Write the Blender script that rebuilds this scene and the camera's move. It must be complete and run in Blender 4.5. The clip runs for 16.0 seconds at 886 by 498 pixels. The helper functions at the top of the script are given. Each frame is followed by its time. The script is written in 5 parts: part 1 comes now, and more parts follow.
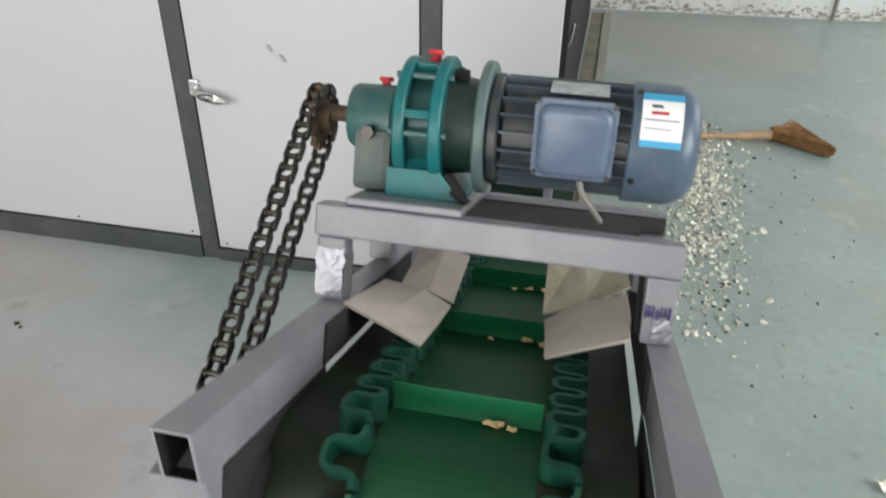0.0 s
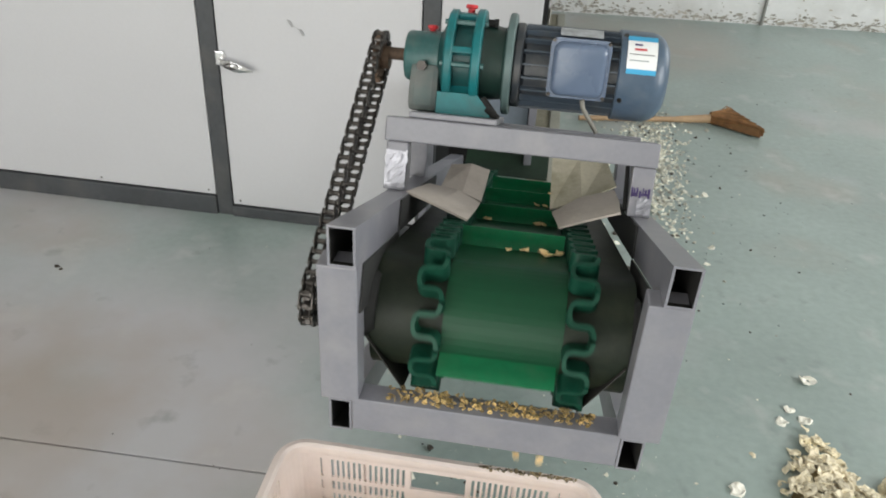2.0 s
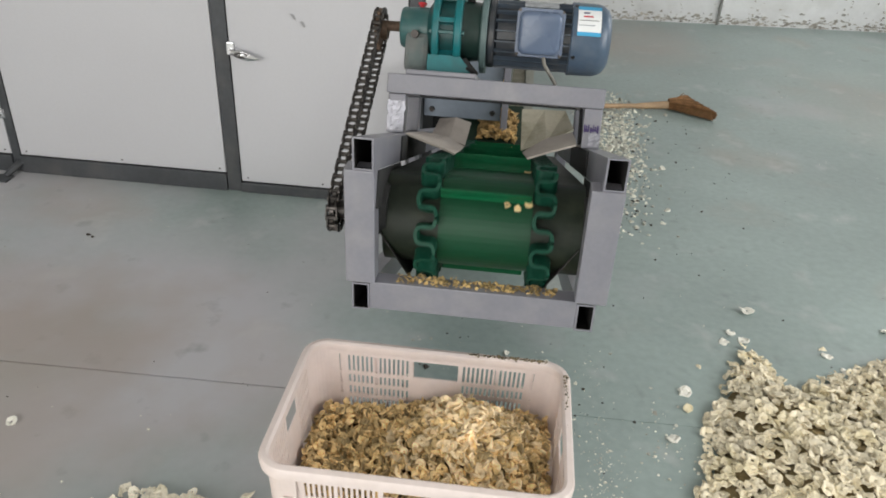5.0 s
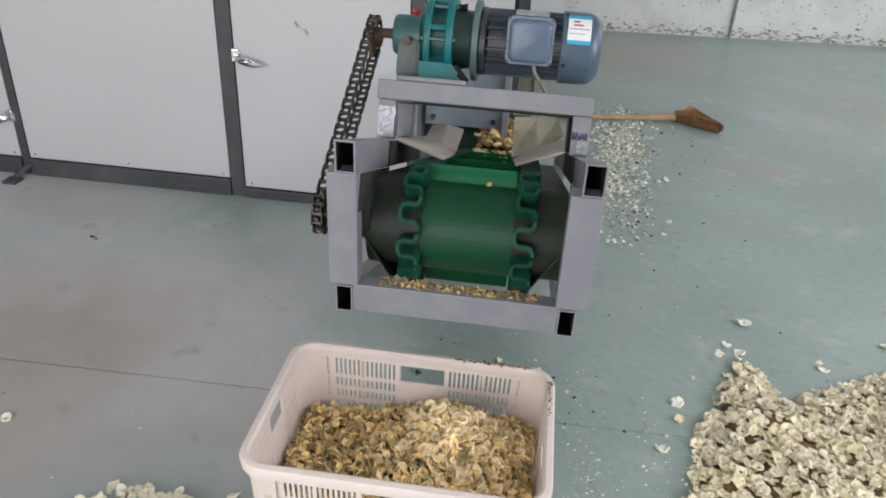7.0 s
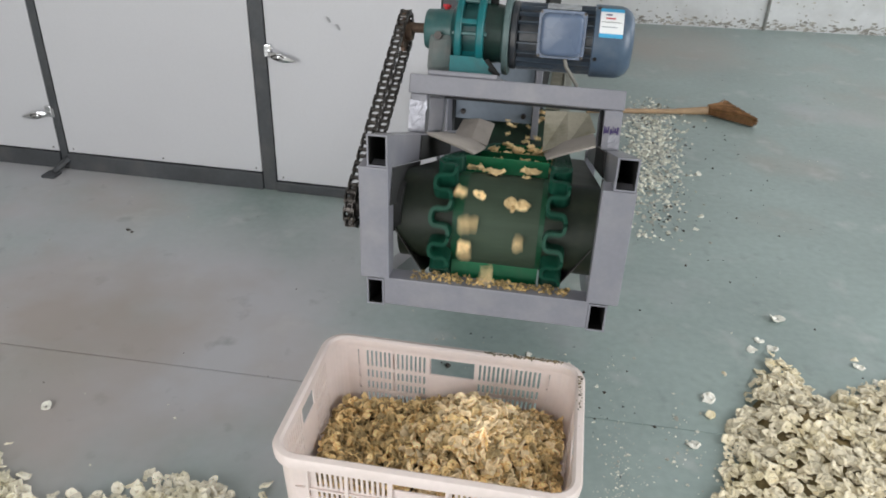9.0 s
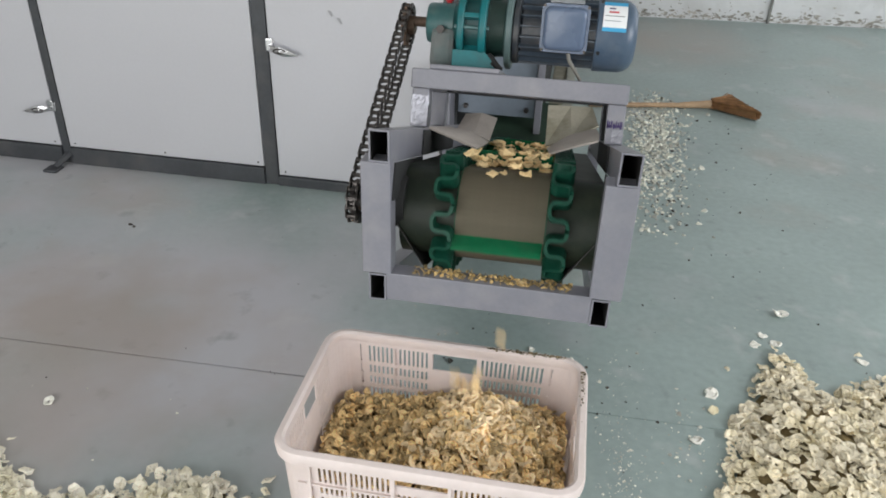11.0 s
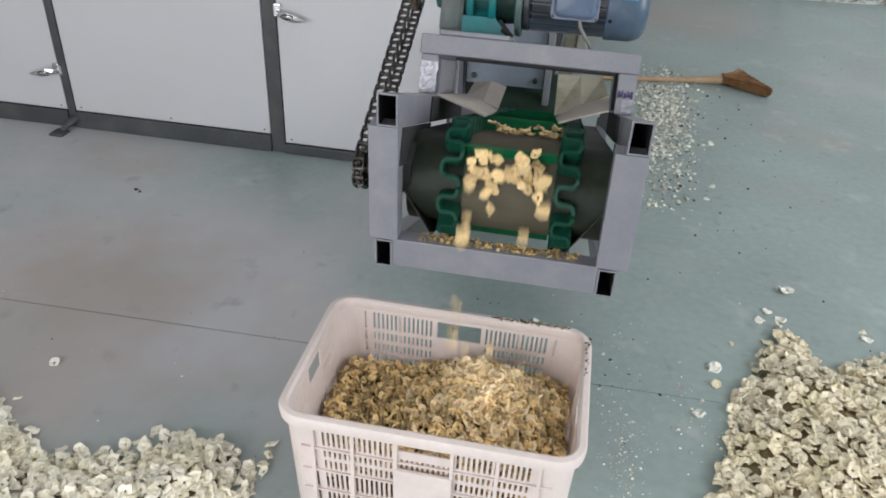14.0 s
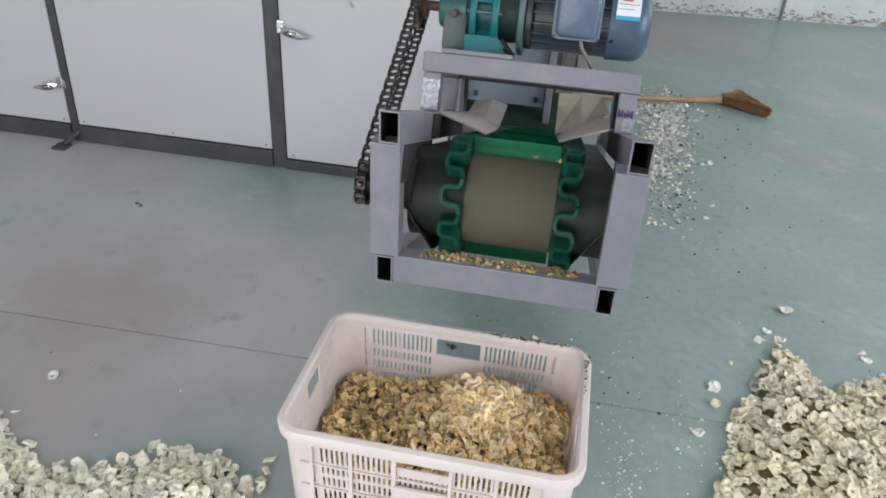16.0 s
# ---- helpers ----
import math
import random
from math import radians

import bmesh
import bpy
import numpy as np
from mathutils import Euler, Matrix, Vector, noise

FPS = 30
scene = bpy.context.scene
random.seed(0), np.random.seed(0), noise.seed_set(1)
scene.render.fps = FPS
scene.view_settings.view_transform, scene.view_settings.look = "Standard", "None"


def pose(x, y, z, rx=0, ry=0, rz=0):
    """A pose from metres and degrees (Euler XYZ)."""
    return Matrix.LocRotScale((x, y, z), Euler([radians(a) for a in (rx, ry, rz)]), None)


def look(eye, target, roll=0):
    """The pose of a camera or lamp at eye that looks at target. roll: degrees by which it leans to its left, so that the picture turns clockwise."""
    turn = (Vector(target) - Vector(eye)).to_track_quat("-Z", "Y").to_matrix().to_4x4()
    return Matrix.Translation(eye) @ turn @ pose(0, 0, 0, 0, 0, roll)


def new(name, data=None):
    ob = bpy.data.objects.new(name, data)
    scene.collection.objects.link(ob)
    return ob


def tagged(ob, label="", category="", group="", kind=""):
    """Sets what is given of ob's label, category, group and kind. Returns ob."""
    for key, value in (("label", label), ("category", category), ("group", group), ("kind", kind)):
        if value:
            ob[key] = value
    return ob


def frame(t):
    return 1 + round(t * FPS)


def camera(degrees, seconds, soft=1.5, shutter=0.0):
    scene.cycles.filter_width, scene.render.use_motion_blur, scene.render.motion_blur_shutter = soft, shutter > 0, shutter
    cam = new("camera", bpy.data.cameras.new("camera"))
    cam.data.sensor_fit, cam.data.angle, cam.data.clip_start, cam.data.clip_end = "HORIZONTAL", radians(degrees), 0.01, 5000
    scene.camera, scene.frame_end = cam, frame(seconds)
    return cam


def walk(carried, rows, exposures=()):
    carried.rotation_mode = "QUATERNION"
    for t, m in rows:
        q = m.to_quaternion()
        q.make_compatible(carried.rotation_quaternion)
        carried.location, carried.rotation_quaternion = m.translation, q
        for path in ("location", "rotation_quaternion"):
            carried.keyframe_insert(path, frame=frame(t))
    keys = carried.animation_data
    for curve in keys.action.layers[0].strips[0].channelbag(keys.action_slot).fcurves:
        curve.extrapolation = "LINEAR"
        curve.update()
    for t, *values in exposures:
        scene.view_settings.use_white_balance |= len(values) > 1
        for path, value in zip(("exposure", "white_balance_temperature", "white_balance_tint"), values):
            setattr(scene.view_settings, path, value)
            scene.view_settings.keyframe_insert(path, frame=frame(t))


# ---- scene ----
cam = camera(59.7, 16.0, soft=1.8, shutter=0.5)
PATH = [
    (0, (-0.001, -0.413, 1.403), (-0.341, 1.239, 0.327), 0.9),
    (0.5, (0.055, -0.484, 1.392), (-0.273, 1.137, 0.266), -1.1),
    (1, (0.001, -0.634, 1.401), (-0.207, 1.072, 0.378), -1.9),
    (1.5, (-0.082, -0.769, 1.408), (-0.217, 0.908, 0.327), 2.4),
    (2, (-0.089, -0.84, 1.419), (-0.286, 0.853, 0.372), 3.4),
    (2.5, (-0.044, -0.922, 1.434), (-0.293, 0.784, 0.419), 1.7),
    (3, (-0.009, -1.02, 1.426), (-0.231, 0.681, 0.398), 1.3),
    (3.5, (-0.038, -1.121, 1.437), (-0.248, 0.61, 0.458), 1.7),
    (4, (-0.092, -1.237, 1.437), (-0.225, 0.484, 0.426), 2.8),
    (6.5, (0.002, -1.233, 1.423), (-0.191, 0.488, 0.423), 3.0),
    (7, (0.005, -1.244, 1.428), (-0.192, 0.484, 0.441), 3.0),
    (7.5, (0.005, -1.244, 1.428), (-0.195, 0.484, 0.44), 2.7),
    (8, (0.005, -1.247, 1.427), (-0.211, 0.482, 0.445), 2.1),
    (8.5, (0.004, -1.251, 1.431), (-0.277, 0.44, 0.401), 1.0),
    (9, (0.002, -1.252, 1.43), (-0.267, 0.458, 0.428), 2.0),
    (11.5, (0.0, -1.244, 1.43), (-0.274, 0.448, 0.4), 1.9),
    (12, (-0.002, -1.247, 1.421), (-0.28, 0.429, 0.364), 2.1),
    (12.5, (-0.002, -1.252, 1.42), (-0.28, 0.414, 0.348), 2.5),
    (13, (0.0, -1.253, 1.415), (-0.269, 0.405, 0.329), 2.6),
    (13.5, (-0.001, -1.25, 1.415), (-0.278, 0.408, 0.332), 2.5),
    (14, (-0.002, -1.249, 1.414), (-0.278, 0.416, 0.342), 2.8),
    (14.5, (-0.003, -1.25, 1.416), (-0.271, 0.423, 0.352), 3.0),
    (15, (-0.005, -1.252, 1.418), (-0.286, 0.425, 0.365), 3.1),
    (15.5, (-0.003, -1.25, 1.416), (-0.282, 0.431, 0.368), 3.1),
    (16, (-0.004, -1.253, 1.417), (-0.284, 0.434, 0.381), 3.3),
]
walk(cam, [(t, look(eye, target, roll)) for t, eye, target, roll in PATH], exposures=[(0.0, 0.22, 6780, 8), (2.0, 0.08, 6850, 7), (4.0, -0.06, 6950, 9.5), (6.5, -0.12, 6560, 9.5), (9.0, -0.12, 6560, 9.5), (12.0, -0.15, 6470, 9.5), (14.0, -0.15, 6370, 9.5), (16.0, -0.14, 6200, 9)])

# ---- daylight ----
world = bpy.data.worlds.new("sky")
scene.world = world
world.use_nodes = True
sky = world.node_tree.nodes.new("ShaderNodeTexSky")
sky.sky_type, sky.sun_disc = "NISHITA", False
sky.sun_elevation, sky.sun_rotation = radians(48), radians(100)
world.node_tree.links.new(sky.outputs[0], world.node_tree.nodes["Background"].inputs[0])
world.node_tree.nodes["Background"].inputs[1].default_value = 0.12
scene.view_settings.exposure = 0.0


def window_lamp(eye, target, wide, high, watts, colour=(1.0, 0.985, 0.96)):
    data = bpy.data.lights.new("window_light", "AREA")
    data.shape, data.size, data.size_y, data.energy, data.color = "RECTANGLE", wide, high, watts, colour
    ob = new("window_light", data)
    ob.matrix_world = look(eye, target)
    return ob


# unseen east windows light from the right, an unseen south doorway from behind
window_lamp((3.58, 3.35, 1.9), (0, 3.35, 1.9), 2.5, 1.9, 40, (0.97, 0.98, 1.0))
window_lamp((3.58, -0.75, 1.9), (0, -0.75, 1.9), 2.5, 1.9, 116, (0.97, 0.98, 1.0))
window_lamp((-1.9, -3.98, 1.5), (-1.9, 0, 1.5), 4.2, 2.8, 164, (1.0, 0.985, 0.965))


# ---- materials ----
def material(name, colour, rough=0.5, metal=0.0, vary=0.15, big=3.0, fine=60.0, bump=0.1, dirt=None, dirt_amount=0.5, island=0.0, each=0.0, alpha_spec=0.5):
    m = bpy.data.materials.new(name)
    m.use_nodes = True
    t = m.node_tree
    n, link = t.nodes, t.links.new
    b = n["Principled BSDF"]
    b.inputs["Metallic"].default_value = metal
    b.inputs["Specular IOR Level"].default_value = alpha_spec
    co = n.new("ShaderNodeTexCoord")
    large, small = n.new("ShaderNodeTexNoise"), n.new("ShaderNodeTexNoise")
    large.inputs["Scale"].default_value, small.inputs["Scale"].default_value = big, fine
    large.inputs["Detail"].default_value, small.inputs["Detail"].default_value = 5, 3
    link(co.outputs["Object"], large.inputs["Vector"])
    link(co.outputs["Object"], small.inputs["Vector"])
    ramp = n.new("ShaderNodeMapRange")
    ramp.inputs["From Min"].default_value, ramp.inputs["From Max"].default_value = 0.3, 0.7
    ramp.inputs["To Min"].default_value, ramp.inputs["To Max"].default_value = 1 - vary, 1 + vary
    link(large.outputs["Fac"], ramp.inputs["Value"])
    grain = n.new("ShaderNodeMapRange")
    grain.inputs["From Min"].default_value, grain.inputs["From Max"].default_value = 0.3, 0.7
    grain.inputs["To Min"].default_value, grain.inputs["To Max"].default_value = 1 - vary * 0.5, 1 + vary * 0.5
    link(small.outputs["Fac"], grain.inputs["Value"])
    mul = n.new("ShaderNodeMath")
    mul.operation = "MULTIPLY"
    link(ramp.outputs[0], mul.inputs[0])
    link(grain.outputs[0], mul.inputs[1])
    value = mul.outputs[0]
    for amount, kind in ((island, "island"), (each, "object")):
        if amount:
            src = n.new("ShaderNodeNewGeometry") if kind == "island" else n.new("ShaderNodeObjectInfo")
            rnd = n.new("ShaderNodeMapRange")
            rnd.inputs["To Min"].default_value, rnd.inputs["To Max"].default_value = 1 - amount, 1 + amount
            link(src.outputs["Random Per Island" if kind == "island" else "Random"], rnd.inputs["Value"])
            more = n.new("ShaderNodeMath")
            more.operation = "MULTIPLY"
            link(value, more.inputs[0])
            link(rnd.outputs[0], more.inputs[1])
            value = more.outputs[0]
    scale = n.new("ShaderNodeVectorMath")
    scale.operation = "SCALE"
    scale.inputs[0].default_value = colour
    link(value, scale.inputs["Scale"])
    out = scale.outputs[0]
    if dirt:
        stain = n.new("ShaderNodeTexNoise")
        stain.inputs["Scale"].default_value, stain.inputs["Detail"].default_value = big * 2.3, 6
        link(co.outputs["Object"], stain.inputs["Vector"])
        fac = n.new("ShaderNodeMapRange")
        fac.inputs["From Min"].default_value, fac.inputs["From Max"].default_value = 0.48, 0.72
        fac.inputs["To Max"].default_value = dirt_amount
        link(stain.outputs["Fac"], fac.inputs["Value"])
        mix = n.new("ShaderNodeMix")
        mix.data_type = "RGBA"
        mix.inputs["B"].default_value = (*dirt, 1)
        link(fac.outputs[0], mix.inputs["Factor"])
        link(out, mix.inputs["A"])
        out = mix.outputs["Result"]
    link(out, b.inputs["Base Color"])
    rr = n.new("ShaderNodeMapRange")
    rr.inputs["To Min"].default_value, rr.inputs["To Max"].default_value = max(0.02, rough - 0.1), min(1, rough + 0.1)
    link(large.outputs["Fac"], rr.inputs["Value"])
    link(rr.outputs[0], b.inputs["Roughness"])
    if bump:
        bp = n.new("ShaderNodeBump")
        bp.inputs["Strength"].default_value, bp.inputs["Distance"].default_value = bump, 0.002
        link(small.outputs["Fac"], bp.inputs["Height"])
        link(bp.outputs[0], b.inputs["Normal"])
    return m


FLOOR = material("floor_paint", (0.325, 0.398, 0.380), 0.36, vary=0.13, big=1.6, fine=35, bump=0.06, dirt=(0.52, 0.51, 0.535), dirt_amount=0.95)
tree = FLOOR.node_tree
stain = [n for n in tree.nodes if n.bl_idname == "ShaderNodeTexNoise" and abs(n.inputs["Scale"].default_value - 1.6 * 2.3) < 0.01][0]
stain.inputs["Scale"].default_value = 1.0
fac = [l.to_node for l in stain.outputs["Fac"].links][0]
# greyer paint towards the left, also made paler for the light there
split, pale_left, both = tree.nodes.new("ShaderNodeSeparateXYZ"), tree.nodes.new("ShaderNodeMapRange"), tree.nodes.new("ShaderNodeMath")
pale_left.inputs["From Min"].default_value, pale_left.inputs["From Max"].default_value = 0.7, -1.0
pale_left.inputs["To Min"].default_value, pale_left.inputs["To Max"].default_value = -0.10, 0.14
tree.links.new([n for n in tree.nodes if n.bl_idname == "ShaderNodeTexCoord"][0].outputs["Object"], split.inputs[0])
tree.links.new(split.outputs["X"], pale_left.inputs["Value"])
tree.links.new(stain.outputs["Fac"], both.inputs[0])
tree.links.new(pale_left.outputs[0], both.inputs[1])
tree.links.new(both.outputs[0], fac.inputs["Value"])
# rusty brown blotches trodden into the paint, and fine pale scuffs
for scale, low, high, amount, tint in ((1.35, 0.56, 0.74, 0.55, (0.40, 0.325, 0.27)), (5.5, 0.60, 0.72, 0.35, (0.60, 0.60, 0.59)), (9.0, 0.63, 0.75, 0.4, (0.16, 0.17, 0.17))):
    spots, cut, mix = tree.nodes.new("ShaderNodeTexNoise"), tree.nodes.new("ShaderNodeMapRange"), tree.nodes.new("ShaderNodeMix")
    spots.inputs["Scale"].default_value, spots.inputs["Detail"].default_value = scale, 6
    cut.inputs["From Min"].default_value, cut.inputs["From Max"].default_value, cut.inputs["To Max"].default_value = low, high, amount
    mix.data_type = "RGBA"
    mix.inputs["B"].default_value = (*tint, 1)
    shade = tree.nodes["Principled BSDF"].inputs["Base Color"]
    old = shade.links[0].from_socket
    tree.links.new([n for n in tree.nodes if n.bl_idname == "ShaderNodeTexCoord"][0].outputs["Object"], spots.inputs["Vector"])
    tree.links.new(spots.outputs["Fac"], cut.inputs["Value"])
    tree.links.new(cut.outputs[0], mix.inputs["Factor"])
    tree.links.new(old, mix.inputs["A"])
    tree.links.new(mix.outputs["Result"], shade)
# broad brown stains with ragged edges where something was spilt and trodden in; the last row paints the far right's
# dimmer light
for cx, cy, wide, amount in ((-1.42, 0.55, 0.55, 0.75), (-1.2, 0.12, 0.4, 0.45), (0.55, 4.35, 0.9, 0.55), (2.1, 3.2, 0.8, 0.3)):
    warp, shift, away, cut, mix = (tree.nodes.new(k) for k in ("ShaderNodeTexNoise", "ShaderNodeVectorMath", "ShaderNodeVectorMath", "ShaderNodeMapRange", "ShaderNodeMix"))
    place = [n for n in tree.nodes if n.bl_idname == "ShaderNodeTexCoord"][0].outputs["Object"]
    warp.inputs["Scale"].default_value, warp.inputs["Detail"].default_value = 3.5, 6
    shift.operation, away.operation = "MULTIPLY_ADD", "DISTANCE"
    shift.inputs[1].default_value = (0.9, 0.9, 0)
    away.inputs[1].default_value = (cx + 0.45, cy + 0.45, 0)
    cut.inputs["From Min"].default_value, cut.inputs["From Max"].default_value, cut.inputs["To Max"].default_value = wide, wide * 0.2, amount
    mix.data_type = "RGBA"
    mix.inputs["B"].default_value = (0.40, 0.335, 0.29, 1)
    shade = tree.nodes["Principled BSDF"].inputs["Base Color"]
    old = shade.links[0].from_socket
    tree.links.new(place, warp.inputs["Vector"])
    tree.links.new(warp.outputs["Color"], shift.inputs[0])
    tree.links.new(place, shift.inputs[2])
    tree.links.new(shift.outputs[0], away.inputs[0])
    tree.links.new(away.outputs["Value"], cut.inputs["Value"])
    tree.links.new(cut.outputs[0], mix.inputs["Factor"])
    tree.links.new(old, mix.inputs["A"])
    tree.links.new(mix.outputs["Result"], shade)
JOINT = material("joint", (0.05, 0.055, 0.055), 0.9)
PLASTER = material("white_plaster", (0.90, 0.90, 0.90), 0.85, vary=0.05, big=2, fine=30, bump=0.4, dirt=(0.62, 0.61, 0.58), dirt_amount=0.4)
CEILING = material("ceiling_grey", (0.55, 0.55, 0.53), 0.9)
PANEL = material("white_sheet", (0.535, 0.535, 0.560), 0.4, vary=0.025, big=1.5, fine=90, bump=0.03)
DARK_FRAME = material("dark_grey_frame", (0.050, 0.054, 0.060), 0.5, vary=0.2, big=4, dirt=(0.12, 0.115, 0.11), dirt_amount=0.35)
BLACK = material("black_void", (0.012, 0.012, 0.012), 0.9)
GREY = material("grey_lavender_paint", (0.212, 0.211, 0.242), 0.34, vary=0.07, big=6, fine=120, bump=0.05, dirt=(0.36, 0.345, 0.35), dirt_amount=0.3)
# open tube ends: the shade inside is put into a near-black colour
INSIDE = material("tube_inside_shade", (0.02, 0.019, 0.018), 0.8)
PLATE = material("blue_grey_plate", (0.165, 0.195, 0.235), 0.5, vary=0.1, big=5)
BELT = material("belt_margin_rubber", (0.013, 0.019, 0.012), 0.5, vary=0.3, big=9, fine=80, bump=0.08, dirt=(0.036, 0.042, 0.026), dirt_amount=0.6, alpha_spec=0.25)
BELT_GREEN = material("belt_rubber", (0.0055, 0.054, 0.024), 0.42, vary=0.04, big=4, fine=120, bump=0.05, dirt=(0.022, 0.045, 0.024), dirt_amount=0.15, each=0.025, alpha_spec=0.25)
BELT_DUSTY = material("slice_dust", (0.102, 0.088, 0.062), 0.7, vary=0.06, big=9, fine=120, bump=0.05, dirt=(0.08, 0.085, 0.055), dirt_amount=0.3, each=0.03, alpha_spec=0.2)
BELT_HAZE = material("thin_slice_dust", (0.045, 0.066, 0.045), 0.65, vary=0.08, big=9, fine=120, bump=0.05, each=0.06, alpha_spec=0.2)
CLEAT = material("cleat_rubber", (0.003, 0.115, 0.045), 0.5, vary=0.15, big=14, fine=90, dirt=(0.03, 0.10, 0.05), dirt_amount=0.4, alpha_spec=0.2)
WALLRUB = material("sidewall_rubber", (0.005, 0.056, 0.034), 0.5, alpha_spec=0.25, vary=0.2, big=20, fine=90, dirt=(0.02, 0.05, 0.035), dirt_amount=0.4)
CARD = material("cardboard", (0.52, 0.465, 0.42), 0.85, vary=0.08, big=7, fine=150, bump=0.15, dirt=(0.3, 0.26, 0.22), dirt_amount=0.4)
CARD_OLD = material("cardboard_stained", (0.46, 0.425, 0.335), 0.85, vary=0.12, big=9, fine=150, bump=0.15, dirt=(0.2, 0.18, 0.1), dirt_amount=0.5)
STEEL = material("chain_steel", (0.075, 0.068, 0.064), 0.38, 0.8, vary=0.25, big=30)
RUST = material("rusty_steel", (0.13, 0.085, 0.06), 0.7, 0.4, vary=0.3, big=25, fine=200, bump=0.3)
CHROME = material("chrome", (0.75, 0.75, 0.76), 0.18, 1.0, vary=0.05)
FOIL = material("silver_foil", (0.32, 0.32, 0.355), 0.36, 0.75, vary=0.1, big=30, fine=70, bump=0.9)
TEAL = material("teal_enamel", (0.006, 0.142, 0.156), 0.38, alpha_spec=0.35, vary=0.12, big=12, fine=120, bump=0.05, dirt=(0.03, 0.09, 0.085), dirt_amount=0.5)
TEAL_DULL = material("dull_teal_enamel", (0.03, 0.11, 0.11), 0.42, vary=0.15, big=12, fine=120, dirt=(0.12, 0.16, 0.15), dirt_amount=0.5)
MOTOR = material("blue_grey_enamel", (0.062, 0.096, 0.145), 0.35, vary=0.1, big=10, fine=130, bump=0.05, dirt=(0.16, 0.18, 0.21), dirt_amount=0.3)
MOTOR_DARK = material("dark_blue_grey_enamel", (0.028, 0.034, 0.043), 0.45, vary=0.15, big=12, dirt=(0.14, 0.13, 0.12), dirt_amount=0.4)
BOX_LID = material("terminal_box_enamel", (0.108, 0.146, 0.222), 0.28, vary=0.06, big=10)
RED = material("red_plug", (0.55, 0.03, 0.04), 0.35)
STICK_BLUE = material("sticker_blue", (0.05, 0.36, 0.62), 0.35, vary=0.03)
STICK_WHITE = material("sticker_white", (0.82, 0.83, 0.84), 0.35, vary=0.03)
INK = material("purple_ink", (0.05, 0.03, 0.12), 0.6, vary=0.1)
CABLE = material("cable_sheath", (0.20, 0.19, 0.17), 0.6)
CRATE = material("crate_plastic", (0.92, 0.81, 0.77), 0.45, vary=0.05, big=5, fine=70, bump=0.05, dirt=(0.66, 0.58, 0.5), dirt_amount=0.25)
tree = CRATE.node_tree
glow, blend = tree.nodes.new("ShaderNodeBsdfTranslucent"), tree.nodes.new("ShaderNodeMixShader")
glow.inputs["Color"].default_value = (0.97, 0.88, 0.85, 1)
blend.inputs[0].default_value = 0.18
tree.links.new(tree.nodes["Principled BSDF"].outputs[0], blend.inputs[1])
tree.links.new(glow.outputs[0], blend.inputs[2])
tree.links.new(blend.outputs[0], tree.nodes["Material Output"].inputs["Surface"])
CHIP = material("dried_slice", (0.72, 0.53, 0.265), 0.7, vary=0.28, big=40, fine=260, bump=0.3, island=0.58)
# sheets under the heaps, dark brown to paint the shade in the gaps
PACKED_SHADE = material("packed_slices", (0.20, 0.125, 0.05), 0.85, vary=0.3, big=30, fine=200, bump=0.4)
PACKED_PALE_SHADE = material("packed_pale_slice_shade", (0.33, 0.255, 0.13), 0.85, vary=0.3, big=30, fine=200, bump=0.4)
BITS = material("golden_bits", (0.46, 0.33, 0.145), 0.7, vary=0.3, big=40, island=0.6)
LIT_PEAK = material("lit_peak_slice", (0.92, 0.73, 0.46), 0.7, vary=0.2, big=40, fine=260, bump=0.3, island=0.3)
CHIP_PALE = material("pale_dried_slice", (0.85, 0.765, 0.58), 0.75, vary=0.14, big=5, fine=240, bump=0.3, dirt=(0.76, 0.66, 0.38), dirt_amount=0.6, island=0.2)
CHIP_WHITE = material("whitish_dried_slice", (0.95, 0.89, 0.75), 0.75, vary=0.1, big=5, fine=240, bump=0.3, dirt=(0.84, 0.76, 0.44), dirt_amount=0.5, island=0.2)
CHIP_ONE = material("carried_slice", (0.80, 0.59, 0.31), 0.75, vary=0.2, big=40, fine=260, bump=0.3, each=0.25)
CRUMB = material("pale_crumbs", (0.70, 0.69, 0.60), 0.8, vary=0.2, big=9, island=0.45)
SPECK = material("dark_specks", (0.06, 0.05, 0.04), 0.8, island=0.5)
SPECK_BROWN = material("brown_crumbs", (0.22, 0.17, 0.10), 0.8, island=0.6)
WOOD = material("broom_wood", (0.48, 0.32, 0.19), 0.55, vary=0.15, big=12, fine=80)
BRISTLE = material("brown_bristle", (0.25, 0.125, 0.05), 0.8, vary=0.3, big=25, fine=200, bump=0.4, island=0.3)


# ---- building helpers ----
ORIGIN = {}


def thing(name, at, label, category, group="", kind=""):
    ob = new(name)
    ob.location = at
    ob.empty_display_size = 0.05
    ORIGIN[ob] = Vector(at)
    return tagged(ob, label, category, group, kind)


